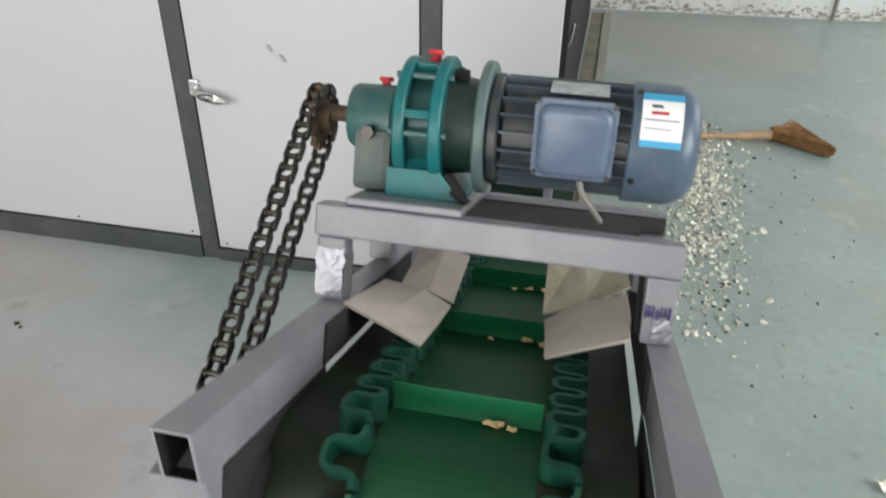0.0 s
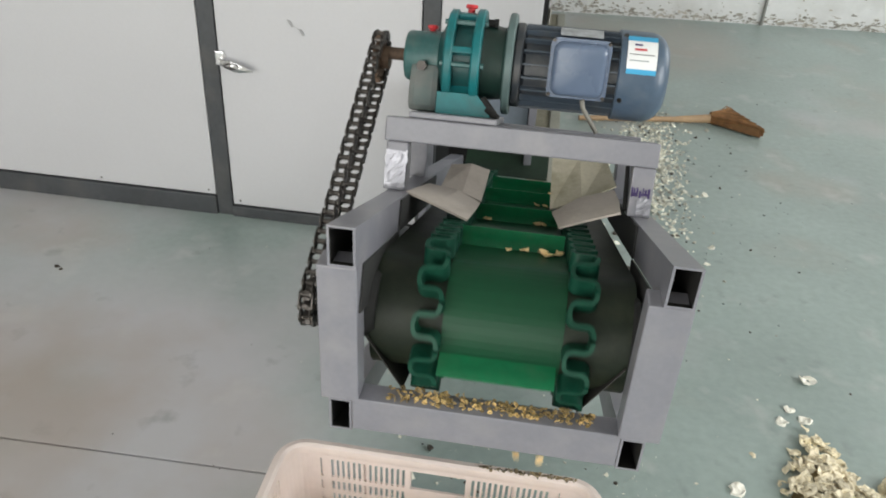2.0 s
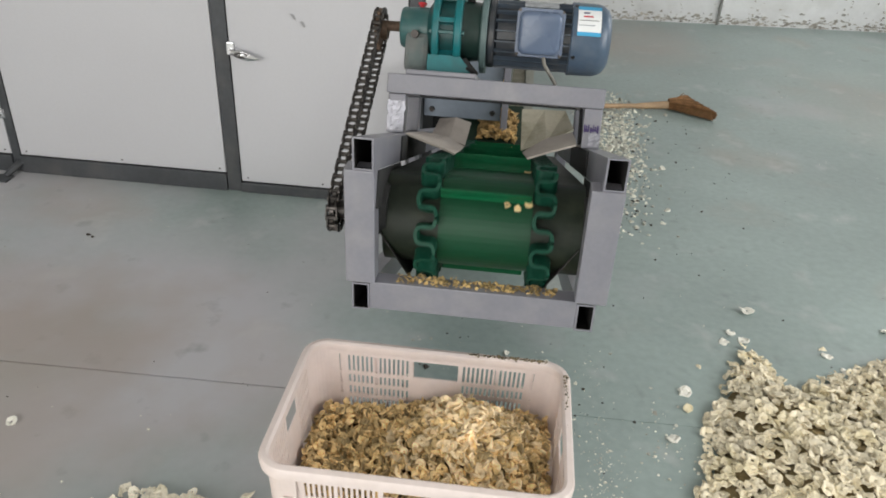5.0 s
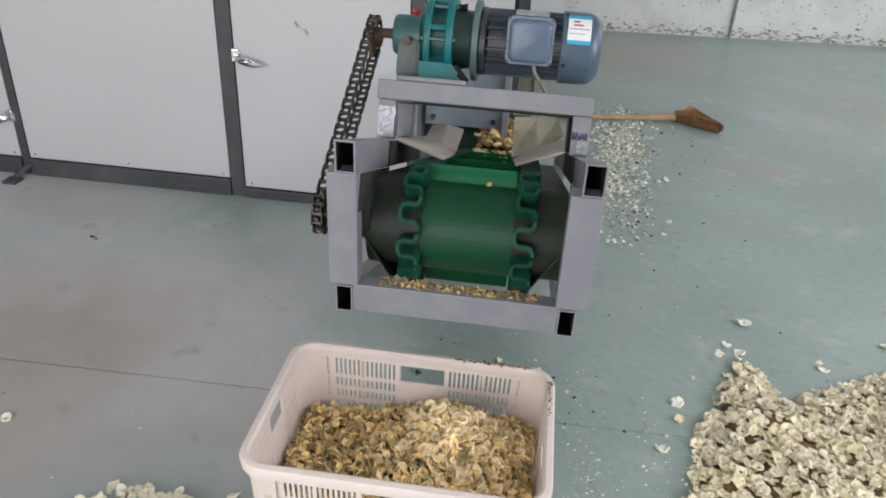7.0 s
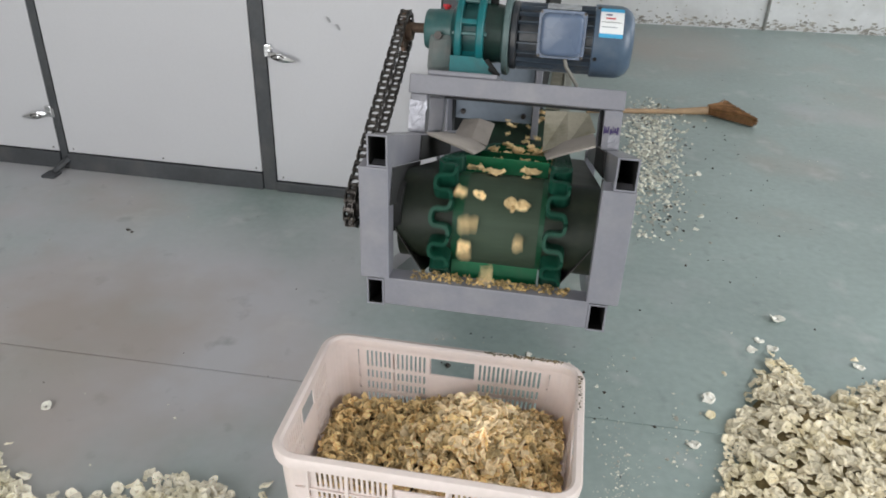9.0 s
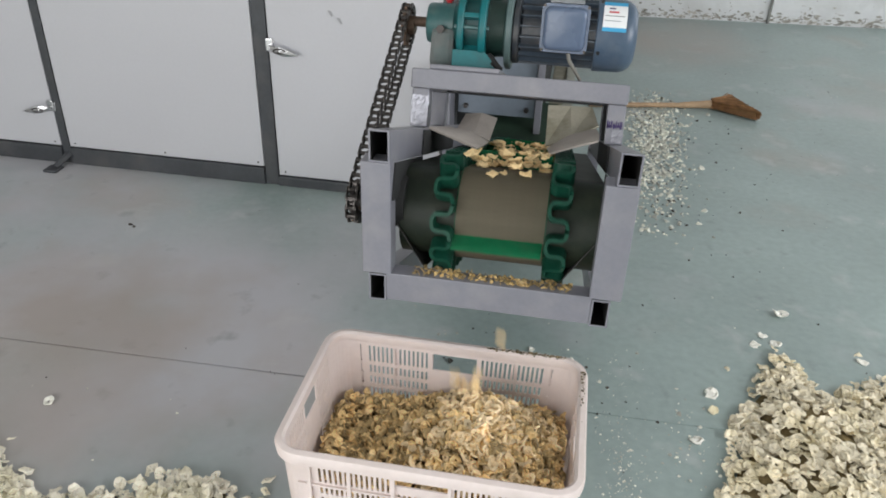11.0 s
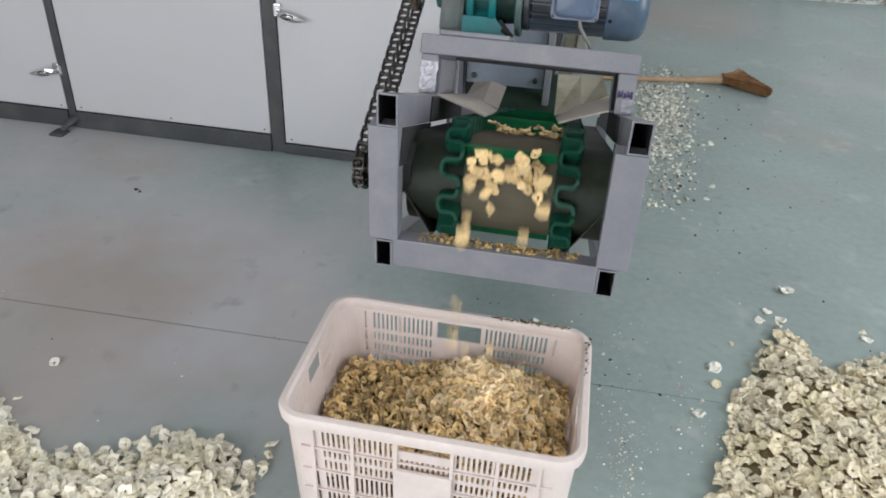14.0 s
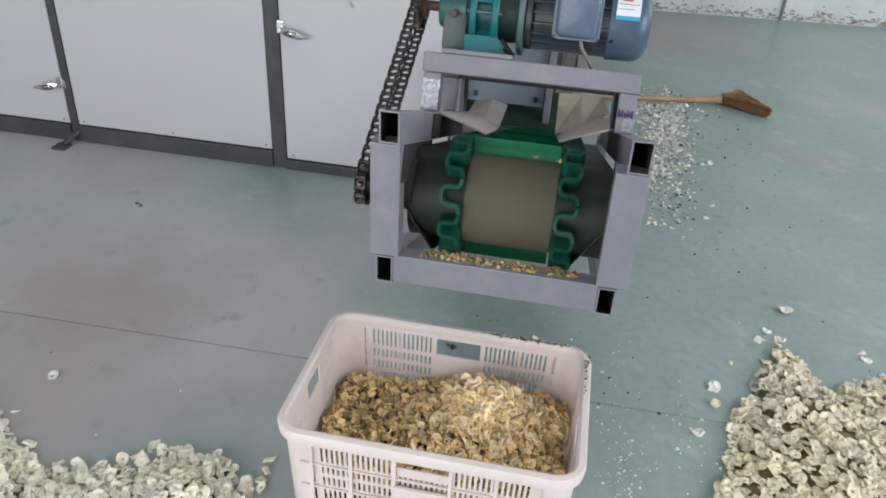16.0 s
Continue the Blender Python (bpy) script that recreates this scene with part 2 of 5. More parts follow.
def part(name, bm, mat, parent=None, label="", smooth=False, own=None):
    """Links a bmesh given in world space as one mesh object under parent. own: an origin of its own."""
    base = ORIGIN.get(parent, Vector((0, 0, 0)))
    at = Vector(own) if own is not None else base
    bmesh.ops.translate(bm, verts=bm.verts, vec=-at)
    bmesh.ops.recalc_face_normals(bm, faces=bm.faces)
    me = bpy.data.meshes.new(name)
    bm.to_mesh(me)
    bm.free()
    me.materials.append(mat)
    if smooth:
        me.polygons.foreach_set("use_smooth", [True] * len(me.polygons))
        me.set_sharp_from_angle(angle=radians(38))
    ob = new(name, me)
    ob.parent = parent
    ob.location = at - base
    ORIGIN[ob] = at
    if label:
        tagged(ob, label)
    return ob


def bm_new():
    return bmesh.new()


def box(bm, x0, x1, y0, y1, z0, z1, bevel=0.0, m=None):
    made = bmesh.ops.create_cube(bm, size=1.0)["verts"]
    bmesh.ops.scale(bm, verts=made, vec=(x1 - x0, y1 - y0, z1 - z0))
    bmesh.ops.translate(bm, verts=made, vec=((x0 + x1) / 2, (y0 + y1) / 2, (z0 + z1) / 2))
    if bevel:
        edges = list({e for v in made for e in v.link_edges})
        got = bmesh.ops.bevel(bm, geom=edges, offset=bevel, segments=2, affect="EDGES", profile=0.6)
        made = list({v for f in got["faces"] for v in f.verts} | {v for v in made if v.is_valid})
    if m is not None:
        bmesh.ops.transform(bm, matrix=m, verts=made)
    return bm


def turned(bm, profile, seg=28, m=None, cap=True):
    """A turned body about local x: profile rows (x, radius)."""
    rings = []
    for x, r in profile:
        rings.append([bm.verts.new((x, r * math.cos(2 * math.pi * k / seg), r * math.sin(2 * math.pi * k / seg))) for k in range(seg)])
    for a, b in zip(rings, rings[1:]):
        for k in range(seg):
            bm.faces.new((a[k], a[(k + 1) % seg], b[(k + 1) % seg], b[k]))
    if cap:
        bm.faces.new(rings[0])
        bm.faces.new(rings[-1][::-1])
    if m is not None:
        bmesh.ops.transform(bm, matrix=m, verts=[v for r in rings for v in r])
    return bm


def rod(bm, p, q, r, r2=None, seg=10):
    p, q = Vector(p), Vector(q)
    turn = (q - p).to_track_quat("X", "Z").to_matrix().to_4x4()
    return turned(bm, [(0, r), ((q - p).length, r if r2 is None else r2)], seg, Matrix.Translation(p) @ turn)


def quad_sheet(bm, corners, thick):
    """A sheet through rows of points, with thickness along its normal."""
    rows = [[Vector(p) for p in row] for row in corners]
    nrm = (rows[0][1] - rows[0][0]).cross(rows[1][0] - rows[0][0]).normalized() * thick
    top = [[bm.verts.new(p) for p in row] for row in rows]
    low = [[bm.verts.new(p - nrm) for p in row] for row in rows]
    R, K = len(rows), len(rows[0])
    for i in range(R - 1):
        for k in range(K - 1):
            bm.faces.new((top[i][k], top[i][k + 1], top[i + 1][k + 1], top[i + 1][k]))
            bm.faces.new((low[i][k], low[i + 1][k], low[i + 1][k + 1], low[i][k + 1]))
    for i in range(R - 1):
        bm.faces.new((top[i][0], top[i + 1][0], low[i + 1][0], low[i][0]))
        bm.faces.new((top[i][-1], low[i][-1], low[i + 1][-1], top[i + 1][-1]))
    for k in range(K - 1):
        bm.faces.new((top[0][k], low[0][k], low[0][k + 1], top[0][k + 1]))
        bm.faces.new((top[-1][k], top[-1][k + 1], low[-1][k + 1], low[-1][k]))
    return bm


SLOPE = radians(20.5)
SIN, COS, TAN = math.sin(SLOPE), math.cos(SLOPE), math.tan(SLOPE)
# the conveyor's own space: x across, s down the slope, n square to it
DECK = Matrix(((1, 0, 0, 0), (0, COS, SIN, 0), (0, -SIN, COS, 0.914), (0, 0, 0, 1)))


def hollow(bm, x0, x1, z0, z1, y0, y1, wall=0.0035, shear=TAN):
    """A hollow square tube along y whose open near end is cut upright; it falls by shear."""
    def ring(xa, xb, za, zb, y):
        return [bm.verts.new((x, y, z - y * shear)) for x, z in ((xa, za), (xb, za), (xb, zb), (xa, zb))]
    w = wall
    o0, o1 = ring(x0, x1, z0, z1, y0), ring(x0, x1, z0, z1, y1)
    i0, i1 = ring(x0 + w, x1 - w, z0 + w, z1 - w, y0), ring(x0 + w, x1 - w, z0 + w, z1 - w, y0 + 0.35)
    for a, b in ((o0, o1), (o0, i0), (i0, i1)):
        for k in range(4):
            bm.faces.new((a[k], a[(k + 1) % 4], b[(k + 1) % 4], b[k]))
    bm.faces.new(o1)
    bm.faces.new(i1)
    inner = [f for f in bm.faces if all(v in i0 + i1 for v in f.verts)]
    return inner


# ---- the room ----
def setting(name, bm, mat):
    ob = part(name, bm, mat)
    return tagged(ob, kind="structure")


bm = bm_new()
# floor with one shrinkage joint across it, deep on one side and worn shallow on the other
rows = []
for x, deep in ((-5.2, 0.010), (-0.35, 0.010), (0.15, 0.0025), (3.9, 0.002)):
    prof = [(-4.2, 0), (0.373, 0), (0.3735, -deep), (0.3785, -deep), (0.379, 0), (5.6, 0), (5.6, -0.1), (-4.2, -0.1)]
    rows.append([bm.verts.new((x, y + 0.02 * x * (abs(y) < 1), z)) for y, z in prof])
for ra, rb_ in zip(rows, rows[1:]):
    for k in range(8):
        bm.faces.new((ra[k], ra[(k + 1) % 8], rb_[(k + 1) % 8], rb_[k]))
tagged(setting("floor", bm, FLOOR), "blue-green painted concrete floor, worn and dusty", "floor")
# the far wall stands a little askew to the cabinet
FAR = pose(0, 4.89, 0, 0, 0, math.degrees(math.atan(0.09)))
bm = bm_new()
box(bm, -5.3, 4.2, 0, 0.2, 0, 3.6, 0.0, FAR)
setting("wall_north", bm, PLASTER)
bm = bm_new()
for y0, y1, z0, z1 in ((-4.2, -2.0, 0, 3.6), (0.5, 2.1, 0, 3.6), (4.6, 5.4, 0, 3.6), (-2.0, 0.5, 0, 0.95), (2.1, 4.6, 0, 0.95), (-2.0, 0.5, 2.85, 3.6), (2.1, 4.6, 2.85, 3.6)):
    box(bm, 3.6, 3.8, y0, y1, z0, z1)
setting("wall_east", bm, PLASTER)
# west wall and ceiling are out of view, their greys set for bounced light
bm = bm_new()
box(bm, -5.2, -5.0, -4.2, 4.8, 0, 3.6)
setting("wall_west", bm, material("grey_render", (0.32, 0.32, 0.31), 0.9))
bm = bm_new()
for x0, x1, z0, z1 in ((-5.0, -4.1, 0, 3.6), (0.3, 3.6, 0, 3.6), (-4.1, 0.3, 2.9, 3.6)):
    box(bm, x0, x1, -4.2, -4.0, z0, z1)
setting("wall_south", bm, PLASTER)
bm = bm_new()
box(bm, -5.2, 3.9, -4.2, 5.5, 3.6, 3.75)
setting("ceiling", bm, CEILING)

# flaking lower edge of the far wall, and the thin conduit on it
bm = bm_new()
rng = random.Random(4)
for k in range(900):
    x = rng.uniform(-0.1, 3.5)
    z = abs(rng.gauss(0, 0.035)) if k % 3 else rng.uniform(0, 0.5)
    w, h = rng.uniform(0.003, 0.035) * (1 if k % 3 else 0.5), rng.uniform(0.002, 0.011)
    lean = rng.uniform(-0.6, 0.6)
    pts = [bm.verts.new(FAR @ Vector((x + w * math.cos(a) * rng.uniform(0.35, 1), -0.002 - 0.003 * rng.random(), 0.002 + z + (h + lean * w * 0.4 * math.cos(a)) * (1 + math.sin(a)) * rng.uniform(0.4, 1)))) for a in (0, 0.7, 1.4, 2.1, 2.8, 3.5, 4.2, 4.9, 5.6)]
    bm.faces.new(pts)
setting("peeling_paint_wall", bm, material("bare_render", (0.44, 0.41, 0.36), 0.9, island=0.35))
bm = bm_new()
rod(bm, FAR @ Vector((1.43, -0.015, 0.0)), FAR @ Vector((1.43, -0.015, 1.5)), 0.011)
box(bm, 1.41, 1.45, -0.025, 0, 0.9, 0.92, 0.002, FAR)
tagged(part("wall_conduit", bm, material("conduit_grey", (0.3, 0.3, 0.28), 0.5)), "thin grey conduit running down the plastered wall", "conduit", kind="structure")

# ---- drying cabinet ----
dryer = thing("drying_cabinet", (-2.1, 1.53, 0), "large white panelled drying cabinet with dark grey frame on the floor", "cabinet")
bm = bm_new()
box(bm, -4.2, -0.415, 1.56, 4.4, 0.09, 2.3)
box(bm, -0.415, -0.09, 1.56, 4.4, 0.62, 2.3)
box(bm, -0.415, -0.105, 1.95, 4.4, 0.09, 0.62)
part("body", bm, BLACK, dryer, "black side of the cabinet")
POSTS = ((-3.2, -3.14), (-2.117, -2.084), (-1.2, -1.144), (-0.466, -0.412))
for x0, x1 in POSTS:
    bm = bm_new()
    box(bm, x0, x1, 1.515, 1.56, 0.0, 2.3, 0.003)
    part("frame_post", bm, DARK_FRAME, dryer)
for (a, b) in (((-4.2, -3.2)), ((-3.14, -2.117)), ((-2.084, -1.2)), ((-1.144, -0.466))):
    foot = 0.042 if a > -1.2 else 0.073
    bm = bm_new()
    box(bm, a + 0.002, b - 0.002, 1.507, 1.56, 0.0, foot, 0.003)
    part("base_rail", bm, DARK_FRAME, dryer)
    bm = bm_new()
    box(bm, a + 0.004, b - 0.004, 1.518, 1.56, foot + 0.004, 2.28, 0.003)
    door = part("door_panel", bm, PANEL, dryer, "smooth white sheet metal door")
    for px in (a + 0.03, (a + b) / 2, b - 0.03):
        bm = bm_new()
        rod(bm, (px, 1.519, foot + 0.02), (px, 1.5155, foot + 0.02), 0.0045, 0.003, 8)
        part("screw", bm, STEEL, door)
bm = bm_new()
box(bm, -0.41, -0.105, 1.518, 1.56, 0.6, 2.28, 0.003)
part("end_panel", bm, PANEL, dryer, "narrow white sheet metal panel")
bm = bm_new()
box(bm, -0.40, -0.115, 1.49, 1.515, 0.4, 0.64, 0.004)
plate = part("outlet_plate", bm, PLATE, dryer, "blue-grey steel plate above the outlet")
for px in (-0.37, -0.145):
    bm = bm_new()
    rod(bm, (px, 1.492, 0.43), (px, 1.478, 0.43), 0.011, 0.009, 6)
    part("bolt", bm, STEEL, plate)
bm = bm_new()
box(bm, -0.112, -0.088, 1.47, 1.515, 0.30, 0.62, 0.003)
part("corner_trim", bm, GREY, dryer, "pale grey corner trim")
bm = bm_new()
box(bm, -0.44, -0.415, 1.40, 1.515, 0.0, 0.60, 0.003)
part("outlet_cheek", bm, GREY, dryer)
for (x, z, s) in ((-0.90, 0.735, 1), (-0.865, 0.71, 1)):
    bm = bm_new()
    quad_sheet(bm, [[(x, 1.5155, z), (x + 0.012, 1.5155, z - 0.002)], [(x + 0.014 * s, 1.5155, z - 0.022), (x + 0.02 * s, 1.5155, z - 0.019)]], 0.002)
    part("scuff", bm, material("scuffed_paint", (0.33, 0.33, 0.34), 0.6), dryer, "small grey scuff on the door")


def latch(x, z, s):
    """A chrome cam latch; s: the side to which its lever points."""
    bm = bm_new()
    box(bm, x - 0.016, x + 0.012, 1.502, 1.516, z - 0.010, z + 0.032, 0.004)
    box(bm, x - 0.020, x + 0.016, 1.511, 1.516, z - 0.018, z + 0.020, 0.002)
    base = part("latch", bm, CHROME, dryer, "chrome door latch")
    bm = bm_new()
    rod(bm, (x, 1.506, z), (x, 1.488, z), 0.010, 0.008, 12)
    part("latch_pivot", bm, CHROME, base)
    bm = bm_new()
    pts = [(0, 0.008), (0.02, 0.012), (0.045, 0.015), (0.07, 0.014), (0.085, 0.010), (0.108, 0.005), (0.118, 0.003)]
    rows = [[(x + s * d, 1.496 - 0.012 * min(d, 0.06) / 0.06, z - d * 0.16 - w), (x + s * d, 1.492 - 0.014 * min(d, 0.06) / 0.06, z - d * 0.16), (x + s * d, 1.496 - 0.012 * min(d, 0.06) / 0.06, z - d * 0.16 + w)] for d, w in pts]
    quad_sheet(bm, rows, 0.004)
    part("latch_lever", bm, CHROME, base)
    bm = bm_new()
    ring = [(x + s * (0.046 + 0.024 * math.cos(a)), 1.478, z - 0.007 + 0.009 * math.sin(a)) for a in (math.pi * k / 6 for k in range(13))]
    for p, q in zip(ring, ring[1:]):
        rod(bm, p, q, 0.0022, seg=6)
    part("latch_loop", bm, STEEL, base)


latch(-1.130, 0.585, 1)
latch(-2.120, 0.252, -1)
bm = bm_new()
rod(bm, (-2.085, 1.512, 0.045), (-2.115, 1.44, 0.012), 0.016, 0.012, 8)
box(bm, -2.15, -2.09, 1.40, 1.46, 0, 0.010, 0.003)
part("foot", bm, DARK_FRAME, dryer)
bm = bm_new()
quad_sheet(bm, [[(-0.098, 1.6, 0.003), (-0.022, 1.6, 0.003)], [(-0.098, 4.79, 0.003), (-0.022, 4.79, 0.003)]], 0.002)
tagged(part("dust_drift", bm, material("olive_dust", (0.24, 0.225, 0.17), 0.95, vary=0.25, big=6, dirt=(0.34, 0.32, 0.27), dirt_amount=0.7), own=(-0.06, 2.5, 0.001)), "drift of olive-brown dust along the cabinet", "dust", kind="stuff")
# low strip and torn lining beside the cabinet
bm = bm_new()
box(bm, -0.02, 0.03, 1.62, 4.79, 0.0, 0.012, 0.003)
tagged(part("floor_strip", bm, material("strip_olive", (0.36, 0.36, 0.31), 0.7, vary=0.15)), "dusty flat metal strip lying on the floor beside the cabinet", "strip")
rng = random.Random(5)
LINING = material("torn_lining", (0.55, 0.54, 0.5), 0.8)
for k in range(9):
    bm = bm_new()
    z = 0.75 + 0.17 * k
    quad_sheet(bm, [[(-0.098, 1.6, z), (-0.098, 1.75, z + 0.02)], [(-0.07 - 0.02 * rng.random(), 1.6, z + 0.03), (-0.08, 1.7, z + 0.05)]], 0.002)
    part("torn_lining", bm, LINING, dryer, "torn scrap of pale lining")

# ---- conveyor ----
conveyor = thing("bucket_conveyor", (-0.1, 1.2, 0), "grey painted steel frame of an inclined belt conveyor", "conveyor")
TAIL = 1.40
for x0, x1 in ((-0.341, -0.302), (0.102, 0.141)):
    bm = bm_new()
    inner = hollow(bm, x0, x1, 0.852, 0.915, 0.0, TAIL)
    for face in inner:
        face.material_index = 1
    ob = part("side_beam", bm, GREY, conveyor)
    ob.data.materials.append(INSIDE)
for x0, x1 in ((-0.349, -0.314), (0.091, 0.126)):
    bm = bm_new()
    for face in hollow(bm, x0, x1, 0.548, 0.609, 0.012, 1.44):
        face.material_index = 1
    part("lower_beam", bm, GREY, conveyor).data.materials.append(INSIDE)
for x0, x1 in ((-0.359, -0.3015), (0.084, 0.144)):
    bm = bm_new()
    box(bm, x0, x1, 0.004, 0.046, 0.611, 0.849, 0.003)
    part("end_post", bm, GREY, conveyor)
    bm = bm_new()
    box(bm, x0 + 0.01, x1 - 0.01, TAIL - 0.06, TAIL - 0.01, 0.0, 0.914 - TAIL * TAN - 0.03, 0.003)
    part("tail_leg", bm, GREY, conveyor)
bm = bm_new()
box(bm, -0.3135, 0.0905, 0.012, 0.05, 0.547, 0.609, 0.002)
part("crossbar", bm, GREY, conveyor)
# drum with flange bearings
AXY, AXZ, RB = 0.15, 0.69, 0.09
bm = bm_new()
turned(bm, [(-0.296, RB - 0.007), (0.085, RB - 0.004)], 40, pose(0, AXY, AXZ))
part("drum", bm, BLACK, conveyor, smooth=True)
bm = bm_new()
turned(bm, [(-0.40, 0.016), (0.10, 0.016)], 16, pose(0, AXY, AXZ))
part("axle", bm, STEEL, conveyor, smooth=True)
for x0, x1 in ((-0.314, -0.29), (0.086, 0.10)):
    bm = bm_new()
    turned(bm, [(x0, 0.052), (x0 + 0.006, 0.055), (x1, 0.045)], 24, pose(0, AXY - 0.05, AXZ + 0.04))
    part("bearing", bm, BLACK, conveyor, "black flange bearing", smooth=True)
# plates in the lower corners, their shade put into a near-black colour
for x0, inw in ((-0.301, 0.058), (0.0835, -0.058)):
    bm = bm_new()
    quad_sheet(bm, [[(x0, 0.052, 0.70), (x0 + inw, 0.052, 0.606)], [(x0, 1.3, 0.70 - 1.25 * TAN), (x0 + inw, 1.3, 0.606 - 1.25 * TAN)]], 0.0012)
    part("side_plate", bm, material("corner_shade_steel", (0.035, 0.032, 0.03), 0.6, vary=0.3, big=8), conveyor)

# near box closes a gap; far box is a black sheet for the flaps' shade
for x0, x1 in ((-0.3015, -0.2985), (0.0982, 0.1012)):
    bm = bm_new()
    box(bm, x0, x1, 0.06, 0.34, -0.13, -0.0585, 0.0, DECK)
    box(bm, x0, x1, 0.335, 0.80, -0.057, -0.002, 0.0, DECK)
    part("skirt_plate", bm, material("skirt_shade_steel", (0.02, 0.02, 0.02), 0.7, vary=0.3, big=8), conveyor)

# gantry for the drive
G0, G1 = 0.432, 0.70
for x0, x1 in ((-0.352, -0.312), (0.092, 0.132)):
    for s0 in (G0, G1):
        bm = bm_new()
        box(bm, x0, x1, s0, s0 + 0.04, 0.001, 0.0895, 0.003, DECK)
        part("gantry_post", bm, GREY, conveyor)
    bm = bm_new()
    box(bm, x0, x1, G0 + 0.0405, G1 - 0.0005, 0.09, 0.100, 0.003, DECK)
    part("gantry_rail", bm, GREY, conveyor)
# rear beam's face is near black: the motor's shade put into its paint
for s0, n0, n1, mt in ((G0, 0.09, 0.134, GREY), (G1, 0.126, 0.134, GREY), (G1 + 0.004, 0.09, 0.1255, material("rear_shade_paint", (0.03, 0.03, 0.032), 0.6, vary=0.25, big=8))):
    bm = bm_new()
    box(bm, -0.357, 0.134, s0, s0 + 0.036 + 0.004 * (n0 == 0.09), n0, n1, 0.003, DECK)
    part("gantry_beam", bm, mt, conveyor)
rf = random.Random(19)


def foil(corner, across, up, nx, ny):
    """A crumpled sheet of tape on a post: corner and the two edges in the conveyor's space."""
    bm = bm_new()
    corner, across, up = Vector(corner), Vector(across), Vector(up)
    out = across.cross(up).normalized()
    grid = [[bm.verts.new(DECK @ (corner + across * (i / nx) + up * (j / ny) + out * (0.0006 + 0.0009 * rf.random()) + across * rf.uniform(-0.3, 0.3) / nx + up * rf.uniform(-0.3, 0.3) / ny)) for i in range(nx + 1)] for j in range(ny + 1)]
    for j in range(ny):
        for i in range(nx):
            a, b, c, d = grid[j][i], grid[j][i + 1], grid[j + 1][i + 1], grid[j + 1][i]
            bm.faces.new((a, b, c))
            bm.faces.new((a, c, d))
    return part("foil_patch", bm, FOIL, conveyor, "crumpled silver foil tape round the post")


foil((-0.352, G0, 0.008), (0.04, 0, 0), (0, 0, 0.066), 7, 11)
foil((-0.312, G0, 0.006), (0, 0.04, 0), (0, 0, 0.06), 6, 9)
foil((0.106, G0, 0.006), (0.026, 0, 0), (0, 0, 0.03), 5, 6)
bm = bm_new()
for k, (dx, w, h) in enumerate(((0.0, 0.003, 0.012), (0.004, 0.003, 0.010), (0.009, 0.003, 0.012), (0.014, 0.004, 0.006), (0.020, 0.002, 0.012), (0.024, 0.003, 0.009), (0.029, 0.004, 0.011), (0.0, 0.012, 0.003), (0.018, 0.014, 0.0025))):
    box(bm, 0.0935 + dx, 0.0935 + dx + w, G0 - 0.0022, G0 - 0.0016, 0.036 + 0.002 * (k % 3), 0.042 + h, 0.0, DECK)
part("pen_mark", bm, INK, conveyor, "purple pen scribble on the post")
# diagonal brace wire inside the near post
bm = bm_new()
rod(bm, DECK @ Vector((0.088, G0 + 0.05, 0.088)), DECK @ Vector((0.088, G0 + 0.01, 0.01)), 0.004)
part("wire", bm, BLACK, conveyor)

# ---- cardboard flaps over the belt edges ----


def flap(name, rows, mat, label):
    bm = bm_new()
    quad_sheet(bm, [[DECK @ Vector(p) for p in row] for row in rows], 0.004)
    at = DECK @ Vector(rows[0][0])
    return tagged(part(name, bm, mat, own=at), label, "cardboard")


flap("cardboard_flap", [[(-0.306, 0.422, 0.003), (-0.25, 0.408, -0.013), (-0.188, 0.393, -0.032)], [(-0.294, 0.49, 0.005), (-0.235, 0.485, -0.006), (-0.182, 0.48, -0.028)], [(-0.284, 0.56, 0.006), (-0.222, 0.555, 0.0), (-0.178, 0.56, -0.022)]], CARD, "creased grey-brown cardboard flap resting on the conveyor side")
flap("cardboard_flap", [[(-0.262, 0.572, -0.002), (-0.216, 0.567, -0.006), (-0.177, 0.567, -0.019)], [(-0.252, 0.655, 0.040), (-0.210, 0.657, 0.046), (-0.171, 0.66, 0.036)]], CARD, "second bent cardboard flap further down the conveyor")
flap("cardboard_flap", [[(-0.026, 0.412, -0.030), (0.02, 0.414, -0.012), (0.079, 0.421, 0.008)], [(-0.030, 0.48, -0.027), (0.018, 0.48, 0.0), (0.081, 0.48, 0.022)], [(-0.036, 0.56, -0.024), (0.015, 0.555, 0.012), (0.077, 0.55, 0.034)]], CARD, "creased grey-brown cardboard flap resting on the conveyor side")
flap("cardboard_flap", [[(-0.040, 0.575, -0.020), (0.02, 0.57, 0.004), (0.082, 0.57, 0.040)], [(-0.045, 0.672, 0.080), (0.012, 0.676, 0.083), (0.066, 0.68, 0.084)]], CARD_OLD, "stained olive cardboard flap leaning under the gantry")

# ---- belt ----
belt = thing("conveyor_belt", (-0.1, 0.7, 0.0), "green rubber conveyor belt with corrugated sidewalls and cleats", "belt")
PITCH, CLEATS = 0.308, 10
LOOP = PITCH * CLEATS
RUN = (LOOP - 2 * math.pi * RB) / 2
BEAT = 1.128
SPEED = PITCH / BEAT


